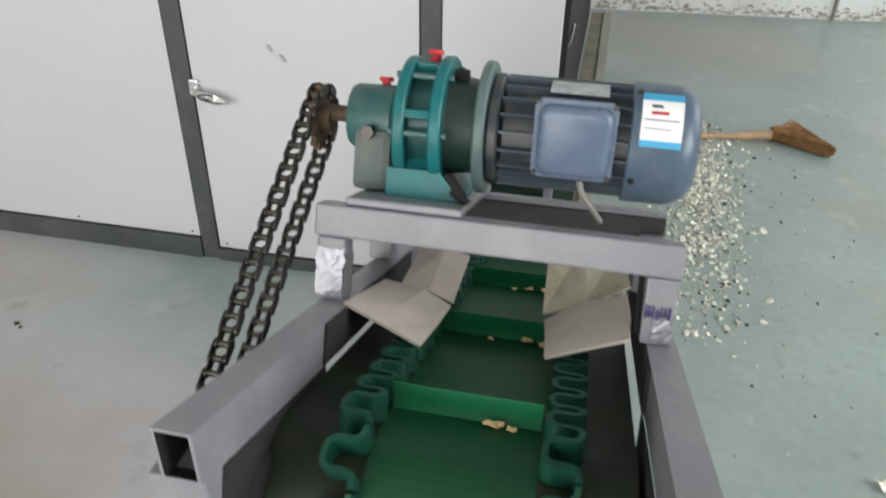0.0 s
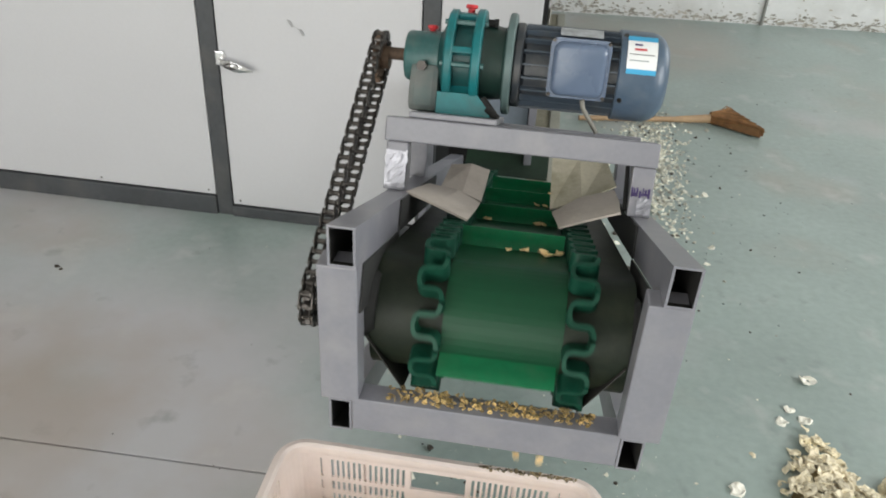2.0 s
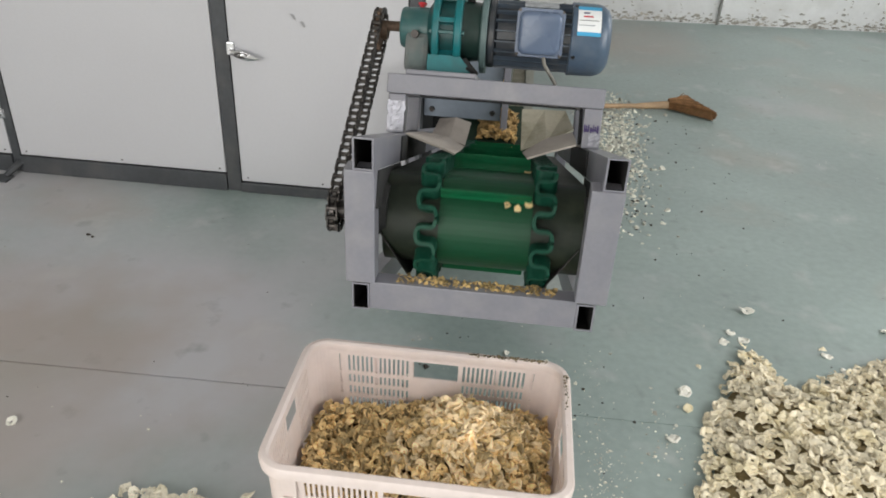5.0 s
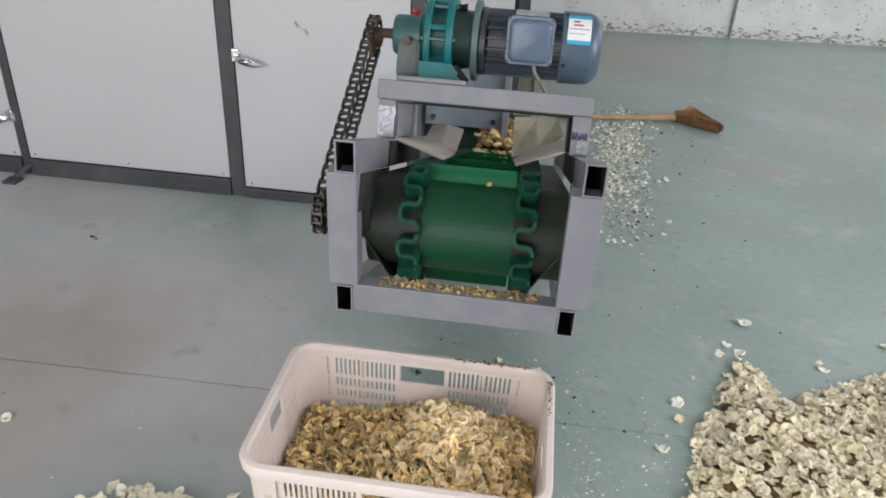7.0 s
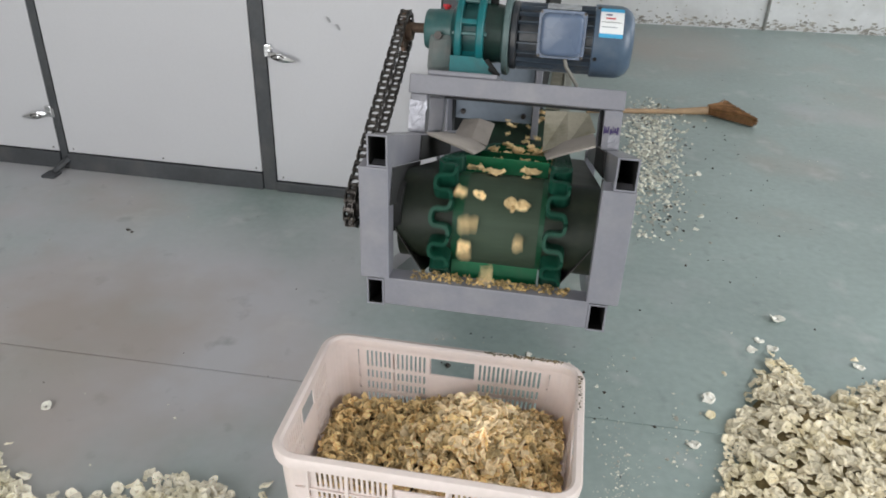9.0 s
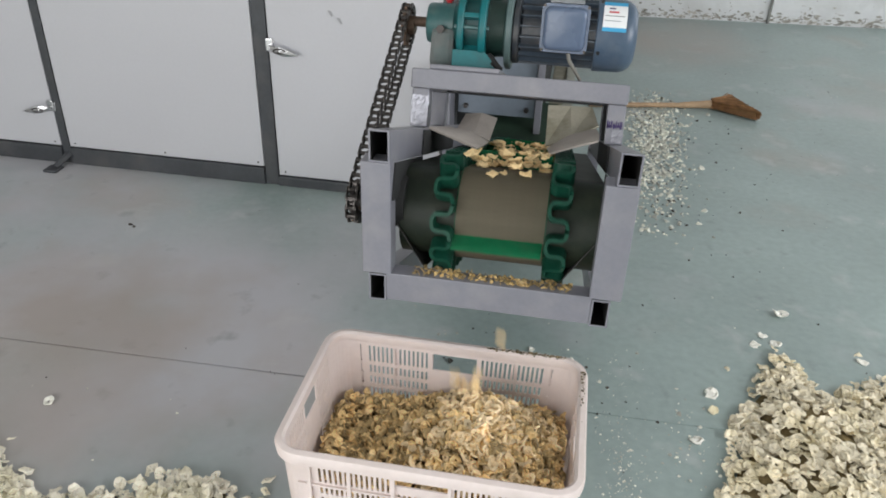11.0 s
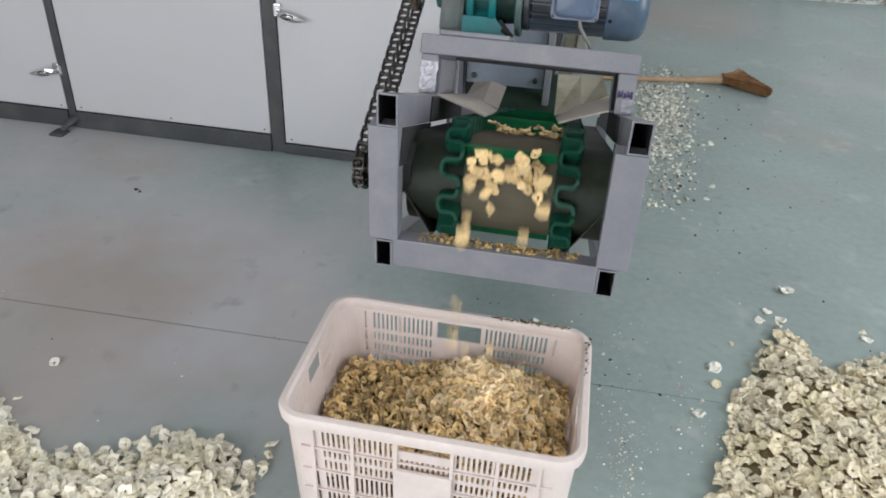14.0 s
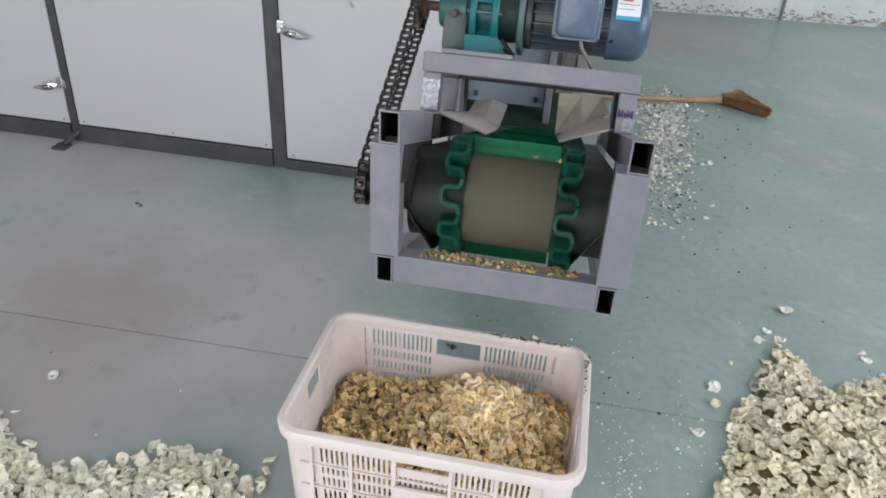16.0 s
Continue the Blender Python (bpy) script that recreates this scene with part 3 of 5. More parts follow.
def belt_pose(u, up=0.0):
    """y, z and the tilt (turn about x) of the belt at u metres past the upper tangent point, up metres off its face."""
    u = (u + RUN) % LOOP - RUN
    if u <= 0:
        turn, y, z = 0.0, AXY - u * COS, AXZ + u * SIN
    elif u < math.pi * RB:
        turn, y, z = u / RB, AXY, AXZ
    elif u < math.pi * RB + RUN:
        d = u - math.pi * RB
        turn, y, z = math.pi, AXY + d * COS, AXZ - d * SIN
    else:
        turn, y, z = math.pi + (u - math.pi * RB - RUN) / RB, AXY + RUN * COS, AXZ - RUN * SIN
    lean = -SLOPE + turn
    # the outward way: at no turn it is (sin, cos) of the slope
    oy, oz = -math.sin(lean), math.cos(lean)
    return y + oy * (RB + up), z + oz * (RB + up), math.degrees(lean)


bm = bm_new()
N = 150
rings = []
for k in range(N):
    u = LOOP * k / N - RUN
    y0, z0, _ = belt_pose(u)
    y1, z1, _ = belt_pose(u, -0.006)
    rings.append([bm.verts.new(p) for p in ((-0.298, y0, z0), (0.09, y0, z0), (0.09, y1, z1), (-0.298, y1, z1))])
for k in range(N):
    a, b = rings[k], rings[(k + 1) % N]
    for i in range(4):
        bm.faces.new((a[i], a[(i + 1) % 4], b[(i + 1) % 4], b[i]))
part("belt_strip", bm, BELT, belt, "dark green dusty belt face", smooth=True)


def local_mesh(name, bm, mat, smooth=True):
    bmesh.ops.recalc_face_normals(bm, faces=bm.faces)
    me = bpy.data.meshes.new(name)
    bm.to_mesh(me)
    bm.free()
    me.materials.append(mat)
    if smooth:
        me.polygons.foreach_set("use_smooth", [True] * len(me.polygons))
        me.set_sharp_from_angle(angle=radians(40))
    return me


bm = bm_new()
rows = []
for z, t in ((0.0, 0.006), (0.006, 0.0035), (0.020, 0.003), (0.032, 0.0025), (0.035, 0.0012)):
    rows.append([bm.verts.new((x, s * t - z * z * 7.0, z)) for x, s in ((-0.087, 1), (0.087, 1), (0.087, -1), (-0.087, -1))])
for a, b in zip(rows, rows[1:]):
    for i in range(4):
        bm.faces.new((a[i], a[(i + 1) % 4], b[(i + 1) % 4], b[i]))
bm.faces.new(rows[-1])
CLEAT_MESH = local_mesh("cleat", bm, CLEAT)
WAVES = 58
WAVE = LOOP / WAVES
HIGH = 0.032


def wave_mesh():
    bm = bm_new()
    n, half, thick = 24, 0.0185, 0.0032
    # a meander whose lobes are wider than their necks
    line = [(half * math.tanh(0.8 * math.cos(2 * math.pi * k / n)) / math.tanh(0.8), WAVE * ((k / n - 0.5) * 1.02 + 0.085 * math.sin(4 * math.pi * k / n))) for k in range(-1, n + 2)]
    cols = []
    for (xa, ya), (x, y), (xb, yb) in zip(line, line[1:], line[2:]):
        nx, ny = Vector((yb - ya, xa - xb)).normalized()
        cols.append([bm.verts.new((x + sx * thick * nx * w, (y + sx * thick * ny * w) * f, z)) for sx in (1, -1) for z, f, w in ((0, 1.0, 1.3), (HIGH, 1.26, 1.0))])
    for a, b in zip(cols, cols[1:]):
        for i, j in ((0, 1), (1, 3), (3, 2), (2, 0)):
            bm.faces.new((a[i], a[j], b[j], b[i]))
    bm.faces.new([cols[0][i] for i in (0, 1, 3, 2)])
    bm.faces.new([cols[-1][i] for i in (0, 1, 3, 2)])
    return local_mesh("sidewall_wave", bm, WALLRUB)


WAVE_MESH = wave_mesh()
MOVERS = []
for k in range(CLEATS):
    ob = new("cleat", CLEAT_MESH)
    ob.parent = belt
    MOVERS.append((ob, -0.1025, k * PITCH))
for k in range(WAVES):
    for x in (-0.2105, 0.0105):
        ob = new("sidewall_wave", WAVE_MESH)
        ob.parent = belt
        MOVERS.append((ob, x, k * WAVE + (0.02 if x > 0 else 0)))
# the belt face between the sidewalls, in short pieces that ride round with it; dust lies on half of them
bm = bm_new()
PIECE = PITCH / 28
box(bm, -0.089, 0.089, -PIECE * 0.52, PIECE * 0.52, -0.002, 0.0012)
FACE_GREEN = local_mesh("belt_piece", bm, BELT_GREEN, False)
for k in range(CLEATS * 28):
    ob = new("belt_piece", FACE_GREEN)
    ob.parent = belt
    MOVERS.append((ob, -0.1, (k + 0.5) * PIECE))
# thin films of slice dust that leave the outlet with the loads and ride on the belt
bm = bm_new()
box(bm, -0.0865, 0.0865, -PIECE * 0.53, PIECE * 0.53, 0.0012, 0.0020)
FILM = local_mesh("dust_film", bm, BELT_DUSTY, False)
bm = bm_new()
box(bm, -0.0685, 0.0785, -PIECE * 0.53, PIECE * 0.53, 0.0012, 0.0020)
FILM_THIN = local_mesh("dust_film", bm, BELT_HAZE, False)
FILMS = []
for cleat in range(6, 14):
    for k in range(28):
        if cleat < 7 and not 7 < k < 21:
            continue
        ob = new("dust_film", FILM if cleat > 7 else FILM_THIN)
        ob.parent = belt
        FILMS.append((ob, cleat, (k + 0.5) * PIECE))
# where the first cleat stands at the start: it passes the drum's lowest front at 2.15 s
U_LOW = 0.228
U_START = U_LOW - 2.15 * SPEED

# ---- chain drive ----
SX = -0.405
LOW = Vector((AXY - 0.019, AXZ + 0.010))
TOP = Vector((0.6185, 0.940))
R_LOW, R_TOP = 0.039, 0.044
chain = thing("roller_chain", (SX, 0.35, 0.75), "greasy dark steel roller chain between two sprockets", "chain")


def sprocket(name, r, teeth, parent, centre, mat):
    bm = bm_new()
    pts = []
    for k in range(teeth * 4):
        a = 2 * math.pi * k / (teeth * 4)
        rr = r + (0.006 if k % 4 in (1, 2) else -0.004)
        pts.append((rr * math.cos(a), rr * math.sin(a)))
    a_ = [bm.verts.new((-0.004, y, z)) for y, z in pts]
    b_ = [bm.verts.new((0.004, y, z)) for y, z in pts]
    bm.faces.new(a_)
    bm.faces.new(b_[::-1])
    for k in range(len(pts)):
        bm.faces.new((a_[k], a_[(k + 1) % len(pts)], b_[(k + 1) % len(pts)], b_[k]))
    turned(bm, [(-0.012, r * 0.5), (0.02, r * 0.5)], 20)
    for k in range(5):
        a = 2 * math.pi * k / 5
        turned(bm, [(-0.0055, 0.005), (-0.004, 0.005)], 8, pose(0, 0.72 * r * math.cos(a), 0.72 * r * math.sin(a)))
    ob = new(name, local_mesh(name, bm, mat))
    ob.parent = parent
    ob.location = Vector((SX, *centre)) - ORIGIN[parent]
    return ob


low_sprocket = sprocket("sprocket", R_LOW, 13, conveyor, LOW, STEEL)
dv = TOP - LOW
dist = dv.length
base_a = math.atan2(dv.y, dv.x)
off_a = math.asin((R_LOW - R_TOP) / dist)
# open-belt tangents: the chain's way as arcs and straights
A1, A2 = base_a + math.pi / 2 - off_a, base_a - math.pi / 2 + off_a
STRAIGHT = math.sqrt(dist ** 2 - (R_LOW - R_TOP) ** 2)
ARC_T, ARC_L = (A1 - A2) * R_TOP, (2 * math.pi - (A1 - A2)) * R_LOW
C_LEN = 2 * STRAIGHT + ARC_T + ARC_L


def chain_pose(d):
    d %= C_LEN
    on = lambda c, r, a: Vector((c.x + r * math.cos(a), c.y + r * math.sin(a)))
    if d < STRAIGHT:
        p, q = on(LOW, R_LOW, A1), on(TOP, R_TOP, A1)
        w = (q - p) / STRAIGHT
        return p + w * d, math.atan2(w.y, w.x)
    d -= STRAIGHT
    if d < ARC_T:
        a = A1 - d / R_TOP
        return on(TOP, R_TOP, a), a - math.pi / 2
    d -= ARC_T
    if d < STRAIGHT:
        p, q = on(TOP, R_TOP, A2), on(LOW, R_LOW, A2)
        w = (q - p) / STRAIGHT
        return p + w * d, math.atan2(w.y, w.x)
    d -= STRAIGHT
    a = A2 - d / R_LOW
    return on(LOW, R_LOW, a), a - math.pi / 2


LINKS = 2 * round(C_LEN / 0.0192 / 2)


def link_mesh(wide):
    bm = bm_new()
    p = C_LEN / LINKS
    for sx in (-1, 1):
        x = sx * wide
        outline = []
        for k in range(7):
            a = math.pi / 2 + math.pi * k / 6
            outline.append((-p / 2 + 0.0069 * math.cos(a), 0.0069 * math.sin(a)))
        for k in range(7):
            a = -math.pi / 2 + math.pi * k / 6
            outline.append((p / 2 + 0.0069 * math.cos(a), 0.0069 * math.sin(a)))
        a_ = [bm.verts.new((x - 0.001, y, z)) for y, z in outline]
        b_ = [bm.verts.new((x + 0.001, y, z)) for y, z in outline]
        bm.faces.new(a_)
        bm.faces.new(b_[::-1])
        for k in range(14):
            bm.faces.new((a_[k], a_[(k + 1) % 14], b_[(k + 1) % 14], b_[k]))
    turned(bm, [(-wide - 0.002, 0.0045), (wide + 0.002, 0.0045)], 8, pose(0, -p / 2, 0))
    return local_mesh("link", bm, STEEL)


LINK_MESH = (link_mesh(0.0075), link_mesh(0.0105))
CHAIN_LINKS = []
for k in range(LINKS):
    ob = new("link", LINK_MESH[k % 2])
    ob.parent = chain
    CHAIN_LINKS.append((ob, k * C_LEN / LINKS))

# ---- gear motor ----
drive = thing("gear_motor", DECK @ Vector((-0.1, 0.54, 0.131)), "blue-grey electric motor with a teal cycloidal gearbox on the gantry", "motor")
SM, NM = 0.565, 0.25
AXIS = DECK @ pose(0, SM, NM)
bm = bm_new()
box(bm, -0.318, -0.157, G0 + 0.008, G1 + 0.045, 0.1345, 0.146, 0.003, DECK)
part("base_plate", bm, GREY, drive, "grey steel mounting plate")
bm = bm_new()
turned(bm, [(-0.352, 0.036), (-0.350, 0.044), (-0.345, 0.047), (-0.272, 0.049)], 32, AXIS)
nose = part("gearbox_nose", bm, TEAL_DULL, drive, "dull teal cast nose of the gearbox", smooth=True)
bm = bm_new()
box(bm, -0.335, -0.278, SM - 0.052, SM + 0.052, 0.1465, NM - 0.015, 0.012, DECK)
part("foot", bm, material("dusty_cast", (0.13, 0.14, 0.135), 0.6, vary=0.15, big=12, dirt=(0.06, 0.12, 0.12), dirt_amount=0.5), drive, "dusty cast gearbox foot")
bm = bm_new()
v = [(-0.277, 0.1465), (-0.172, 0.1465), (-0.172, 0.153), (-0.202, 0.186), (-0.277, 0.186)]
a_ = [bm.verts.new(DECK @ Vector((x, SM - 0.07, n))) for x, n in v]
b_ = [bm.verts.new(DECK @ Vector((x, SM + 0.075, n))) for x, n in v]
bm.faces.new(a_)
bm.faces.new(b_[::-1])
for k in range(5):
    bm.faces.new((a_[k], a_[(k + 1) % 5], b_[(k + 1) % 5], b_[k]))
part("foot", bm, TEAL, drive, "bright teal cast gearbox foot")
for x0, x1, r in ((-0.270, -0.254, 0.093), (-0.219, -0.202, 0.097)):
    bm = bm_new()
    turned(bm, [(x0, r - 0.003), (x0 + 0.003, r), (x1 - 0.003, r), (x1, r - 0.003)], 40, AXIS)
    part("gearbox_ring", bm, TEAL, drive, smooth=True)
# core between the rings: the recess's shade is put into a darker teal
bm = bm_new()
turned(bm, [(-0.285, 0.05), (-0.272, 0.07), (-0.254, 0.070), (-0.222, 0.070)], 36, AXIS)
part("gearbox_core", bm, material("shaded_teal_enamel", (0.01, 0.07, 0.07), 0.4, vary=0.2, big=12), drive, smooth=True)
for k in range(6):
    a = 2 * math.pi * (k + 0.35) / 6
    bm = bm_new()
    box(bm, -0.2545, -0.2185, -0.006, 0.006, 0.068, 0.090, 0.002, AXIS @ pose(0, 0, 0, math.degrees(a)))
    part("gearbox_web", bm, TEAL, drive)
    bm = bm_new()
    turned(bm, [(-0.276, 0.005), (-0.195, 0.005)], 6, AXIS @ pose(0, 0, 0, math.degrees(a) + 18) @ pose(0, 0, 0.083))
    part("bolt", bm, TEAL_DULL, drive)
bm = bm_new()
turned(bm, [(-0.202, 0.074), (-0.198, 0.072), (-0.163, 0.067), (-0.158, 0.075)], 36, AXIS)
part("adaptor", bm, material("dark_green_enamel", (0.012, 0.034, 0.028), 0.4, vary=0.2, big=12), drive, "dull green tapered adaptor", smooth=True)
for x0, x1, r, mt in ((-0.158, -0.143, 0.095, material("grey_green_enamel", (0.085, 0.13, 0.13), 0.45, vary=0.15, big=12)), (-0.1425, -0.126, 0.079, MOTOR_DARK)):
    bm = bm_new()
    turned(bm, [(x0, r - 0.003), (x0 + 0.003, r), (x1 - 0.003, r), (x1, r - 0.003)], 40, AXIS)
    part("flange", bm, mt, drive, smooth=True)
# core is darker than its fins: the shade between them is in its colour
bm = bm_new()
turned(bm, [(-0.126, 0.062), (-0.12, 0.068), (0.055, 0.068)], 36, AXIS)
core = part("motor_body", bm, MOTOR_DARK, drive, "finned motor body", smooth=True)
FIN = material("fin_enamel", (0.050, 0.068, 0.092), 0.4, vary=0.15, big=12, dirt=(0.10, 0.10, 0.10), dirt_amount=0.4)
for k in range(20):
    a = 360 * k / 20
    bm = bm_new()
    box(bm, -0.125, 0.05, -0.0016, 0.0016, 0.064, 0.0785, 0.0, AXIS @ pose(0, 0, 0, a))
    part("cooling_fin", bm, FIN, core)
bm = bm_new()
turned(bm, [(0.048, 0.0815), (0.05, 0.0835), (0.108, 0.0825), (0.121, 0.079), (0.132, 0.071), (0.140, 0.058), (0.143, 0.03)], 44, AXIS)
cover = part("fan_cover", bm, MOTOR, drive, "rounded blue-grey fan cover", smooth=True)
for k in range(4):
    bm = bm_new()
    turned(bm, [(0.0, 0.005), (0.003, 0.004)], 8, AXIS @ pose(0, 0, 0, 35 + 90 * k) @ pose(0.057, 0, 0.0832, 0, -90))
    part("screw", bm, STEEL, cover)
# sticker on the cover: white field between blue bands


def patch(x0, x1, a0, a1, r, mat, name, parent, label=""):
    bm = bm_new()
    cols = []
    for k in range(9):
        a = radians(a0 + (a1 - a0) * k / 8)
        cols.append([bm.verts.new(AXIS @ Vector((x, -r * math.cos(a), r * math.sin(a)))) for x in (x0, x1)])
    for a, b in zip(cols, cols[1:]):
        bm.faces.new((a[0], a[1], b[1], b[0]))
    return part(name, bm, mat, parent, label, smooth=True)


sticker = patch(0.060, 0.113, 0, 54, 0.0842, STICK_WHITE, "sticker", cover, "white and blue paper sticker")
patch(0.060, 0.113, 45, 54, 0.0846, STICK_BLUE, "sticker_band", sticker)
patch(0.060, 0.113, 0, 6, 0.0846, STICK_BLUE, "sticker_band", sticker)
patch(0.072, 0.086, 37, 40, 0.0846, INK, "print_bar", sticker)
patch(0.072, 0.094, 30, 33, 0.0846, RED, "print_bar", sticker)
patch(0.064, 0.108, 24, 25, 0.0846, BLACK, "print_bar", sticker)
patch(0.064, 0.099, 16, 17, 0.0846, PLATE, "print_bar", sticker)
# terminal box on the near side
TB = AXIS @ pose(0.008, 0, 0.016, 16)
bm = bm_new()
box(bm, -0.080, 0.018, -0.086, -0.058, -0.042, 0.056, 0.006, TB)
tbox = part("terminal_box", bm, MOTOR, drive, "blue-grey terminal box on the motor")
bm = bm_new()
for y0, y1, grow, rad in ((-0.0885, -0.0865, 0.0, 0.012), (-0.104, -0.089, -0.006, 0.016)):
    rings = []
    for y, g in ((y1, 0.0), (y0 + 0.006, -0.0008), (y0 + 0.0018, -0.004), (y0, -0.010)) if grow else ((y1, 0.0), (y0, 0.0)):
        hx, hz, rr = 0.054 + grow + g, 0.054 + grow + g, rad + g * 0.4
        ring = []
        for sx, sz, a0 in ((1, -1, -90), (1, 1, 0), (-1, 1, 90), (-1, -1, 180)):
            for k in range(7):
                a = radians(a0 + 15 * k)
                ring.append(bm.verts.new(TB @ Vector((-0.031 + sx * (hx - rr) + rr * math.cos(a), y, 0.007 + sz * (hz - rr) + rr * math.sin(a)))))
        rings.append(ring)
    for a, b in zip(rings, rings[1:]):
        for k in range(28):
            bm.faces.new((a[k], a[(k + 1) % 28], b[(k + 1) % 28], b[k]))
    bm.faces.new(rings[0])
    bm.faces.new(rings[-1])
part("lid", bm, BOX_LID, tbox, smooth=True)
for dx in (-0.080, 0.018):
    for dz in (-0.042, 0.056):
        bm = bm_new()
        turned(bm, [(0, 0.0038), (0.003, 0.003)], 8, TB @ pose(dx, -0.0885, dz, 0, 0, -90))
        part("screw", bm, STEEL, tbox)
bm = bm_new()
box(bm, -0.062, 0.016, -0.022, 0.008, 0.0792, 0.0812, 0.0005, AXIS @ pose(0, 0, 0, 30))
part("name_plate", bm, material("scratched_aluminium", (0.5, 0.52, 0.55), 0.4, 0.6, vary=0.25, big=30), drive, "dusty rating plate on the motor")
bm = bm_new()
pts = [TB @ Vector(p) for p in ((-0.018, -0.092, -0.046), (-0.014, -0.092, -0.062), (0.002, -0.088, -0.085), (0.017, -0.082, -0.108))]
for p, q in zip(pts, pts[1:]):
    rod(bm, p, q, 0.0044, seg=10)
part("cable", bm, CABLE, drive, "grey cable from the terminal box", smooth=True)
for x, n, r in ((-0.305, 0.048, 0.008), (-0.234, 0.072, 0.009)):
    bm = bm_new()
    turned(bm, [(0, r * 0.8), (0.004 + (n > 0.06) * 0.02, r * 0.8), (0.005 + (n > 0.06) * 0.02, r * 1.3), (0.011 + (n > 0.06) * 0.02, r * 1.3)], 10, AXIS @ pose(x, 0.0, n, 0, -90))
    part("oil_plug", bm, RED, drive, "red plastic oil plug")
bm = bm_new()
turned(bm, [(0, 0.007), (0.012, 0.007), (0.013, 0.009), (0.02, 0.009)], 8, AXIS @ pose(-0.198, -0.03, 0.07))
part("eye_bolt", bm, BLACK, drive)
bm = bm_new()
rod(bm, DECK @ Vector((-0.196, SM - 0.055, 0.176)), DECK @ Vector((-0.168, SM - 0.062, 0.150)), 0.013, 0.010, 10)
rod(bm, DECK @ Vector((-0.182, SM - 0.070, 0.163)), DECK @ Vector((-0.158, SM - 0.075, 0.1475)), 0.006, 0.006, 8)
part("cable_gland", bm, BLACK, drive, "black rubber cable gland under the adaptor")
bm = bm_new()
turned(bm, [(0, 0.010), (0.016, 0.010)], 6, AXIS @ pose(-0.312, -0.046, -0.02, 0, 0, -90))
part("bolt", bm, STEEL, nose)
bm = bm_new()
turned(bm, [(-0.40, 0.012), (-0.352, 0.012)], 16, AXIS)
part("shaft", bm, RUST, drive, "rusty output shaft", smooth=True)
top_sprocket = sprocket("sprocket", R_TOP, 14, drive, TOP, RUST)

# ---- crate ----
crate = thing("plastic_crate", (-0.185, -0.03, 0.0), "white slotted plastic crate, nearly full of dried slices", "crate")
CX, CY, CW, CD, CH = -0.190, -0.024, 0.606, 0.415, 0.326


def crate_ring(z, out=0.0, seg=7):
    """A rounded rectangle at height z with the side it lies on; the walls lean outwards."""
    grow = out + 0.012 * (z - CH) / CH
    hx, hy, r = CW / 2 + grow - 0.012, CD / 2 + grow - 0.012, 0.045 + out
    return hx, hy, r


def crate_path(hx, hy, r, columns):
    """Points round a rounded rectangle at given distances along sides: columns rows of (side, f) or (corner, f)."""
    out = []
    for kind, i, f in columns:
        sx, sy = ((1, -1), (1, 1), (-1, 1), (-1, -1))[i]
        if kind == "corner":
            a = (-90, 0, 90, 180)[i] + 90 * f
            out.append((CX + sx * (hx - r) + r * math.cos(radians(a)), CY + sy * (hy - r) + r * math.sin(radians(a))))
        else:
            ex, ey = hx - r, hy - r
            if i == 0:
                out.append((CX - ex + 2 * ex * f, CY - hy))
            elif i == 1:
                out.append((CX + hx, CY - ey + 2 * ey * f))
            elif i == 2:
                out.append((CX + ex - 2 * ex * f, CY + hy))
            else:
                out.append((CX - hx, CY + ey - 2 * ey * f))
    return out


COLS = []
SLOTS = (92, 56)
for side in range(4):
    n = SLOTS[side % 2]
    for k in range(n):
        COLS.append(("side", side, k / n))
    COLS.append(("side", side, 1.0))
    for k in range(1, 7):
        COLS.append(("corner", side, k / 7))
LEVELS = (0.0, 0.03, 0.055, 0.065, 0.09, 0.115, 0.125, 0.15, 0.175, 0.185, 0.208, 0.218, 0.241, 0.251, 0.274, 0.297, CH)
OPEN_ROWS = {1, 3, 4, 6, 7, 9, 11, 13, 14}
bm = bm_new()
grid = []
for z in LEVELS:
    grid.append([bm.verts.new((x, y, z)) for x, y in crate_path(*crate_ring(z), COLS)])
total = len(COLS)
for j in range(len(LEVELS) - 1):
    for k in range(total):
        kind, i, f = COLS[k]
        k2 = (k + 1) % total
        n = SLOTS[i % 2]
        c = round(f * n)
        hole = False
        if kind == "side" and f < 1:
            d = abs(c + 0.5 - n / 2)
            half_mid = 11 if i % 2 == 0 else 8
            e = int(d - half_mid)
            hole = j in OPEN_ROWS and d > half_mid and e % 2 == 1 and e % 30 != 29 and d < n / 2 - 3
            if d <= half_mid:
                hole = j in (13, 14) if i % 2 or i == 2 else (j == 14 or (j in (11, 12) and c % 2 == 1))
                hole = hole and (d < half_mid - 1)
        if not hole:
            bm.faces.new((grid[j][k], grid[j][k2], grid[j + 1][k2], grid[j + 1][k]))
walls = part("crate_wall", bm, CRATE, crate, "slotted white plastic walls")
mod = walls.modifiers.new("thick", "SOLIDIFY")
mod.thickness, mod.offset = 0.0035, 0.0
bm = bm_new()
prof = ((-0.002, -0.022), (0.013, -0.022), (0.015, -0.004), (0.011, 0.003), (0.0, 0.005), (-0.006, 0.001), (-0.006, -0.01))
rings = []
for out, dz in prof:
    rings.append([bm.verts.new((x, y, CH + dz)) for x, y in crate_path(*crate_ring(CH, out), COLS)])
for a, b in zip(rings, rings[1:] + rings[:1]):
    for k in range(total):
        bm.faces.new((a[k], a[(k + 1) % total], b[(k + 1) % total], b[k]))
part("crate_rim", bm, CRATE, crate, "rounded rolled rim", smooth=True)
bm = bm_new()
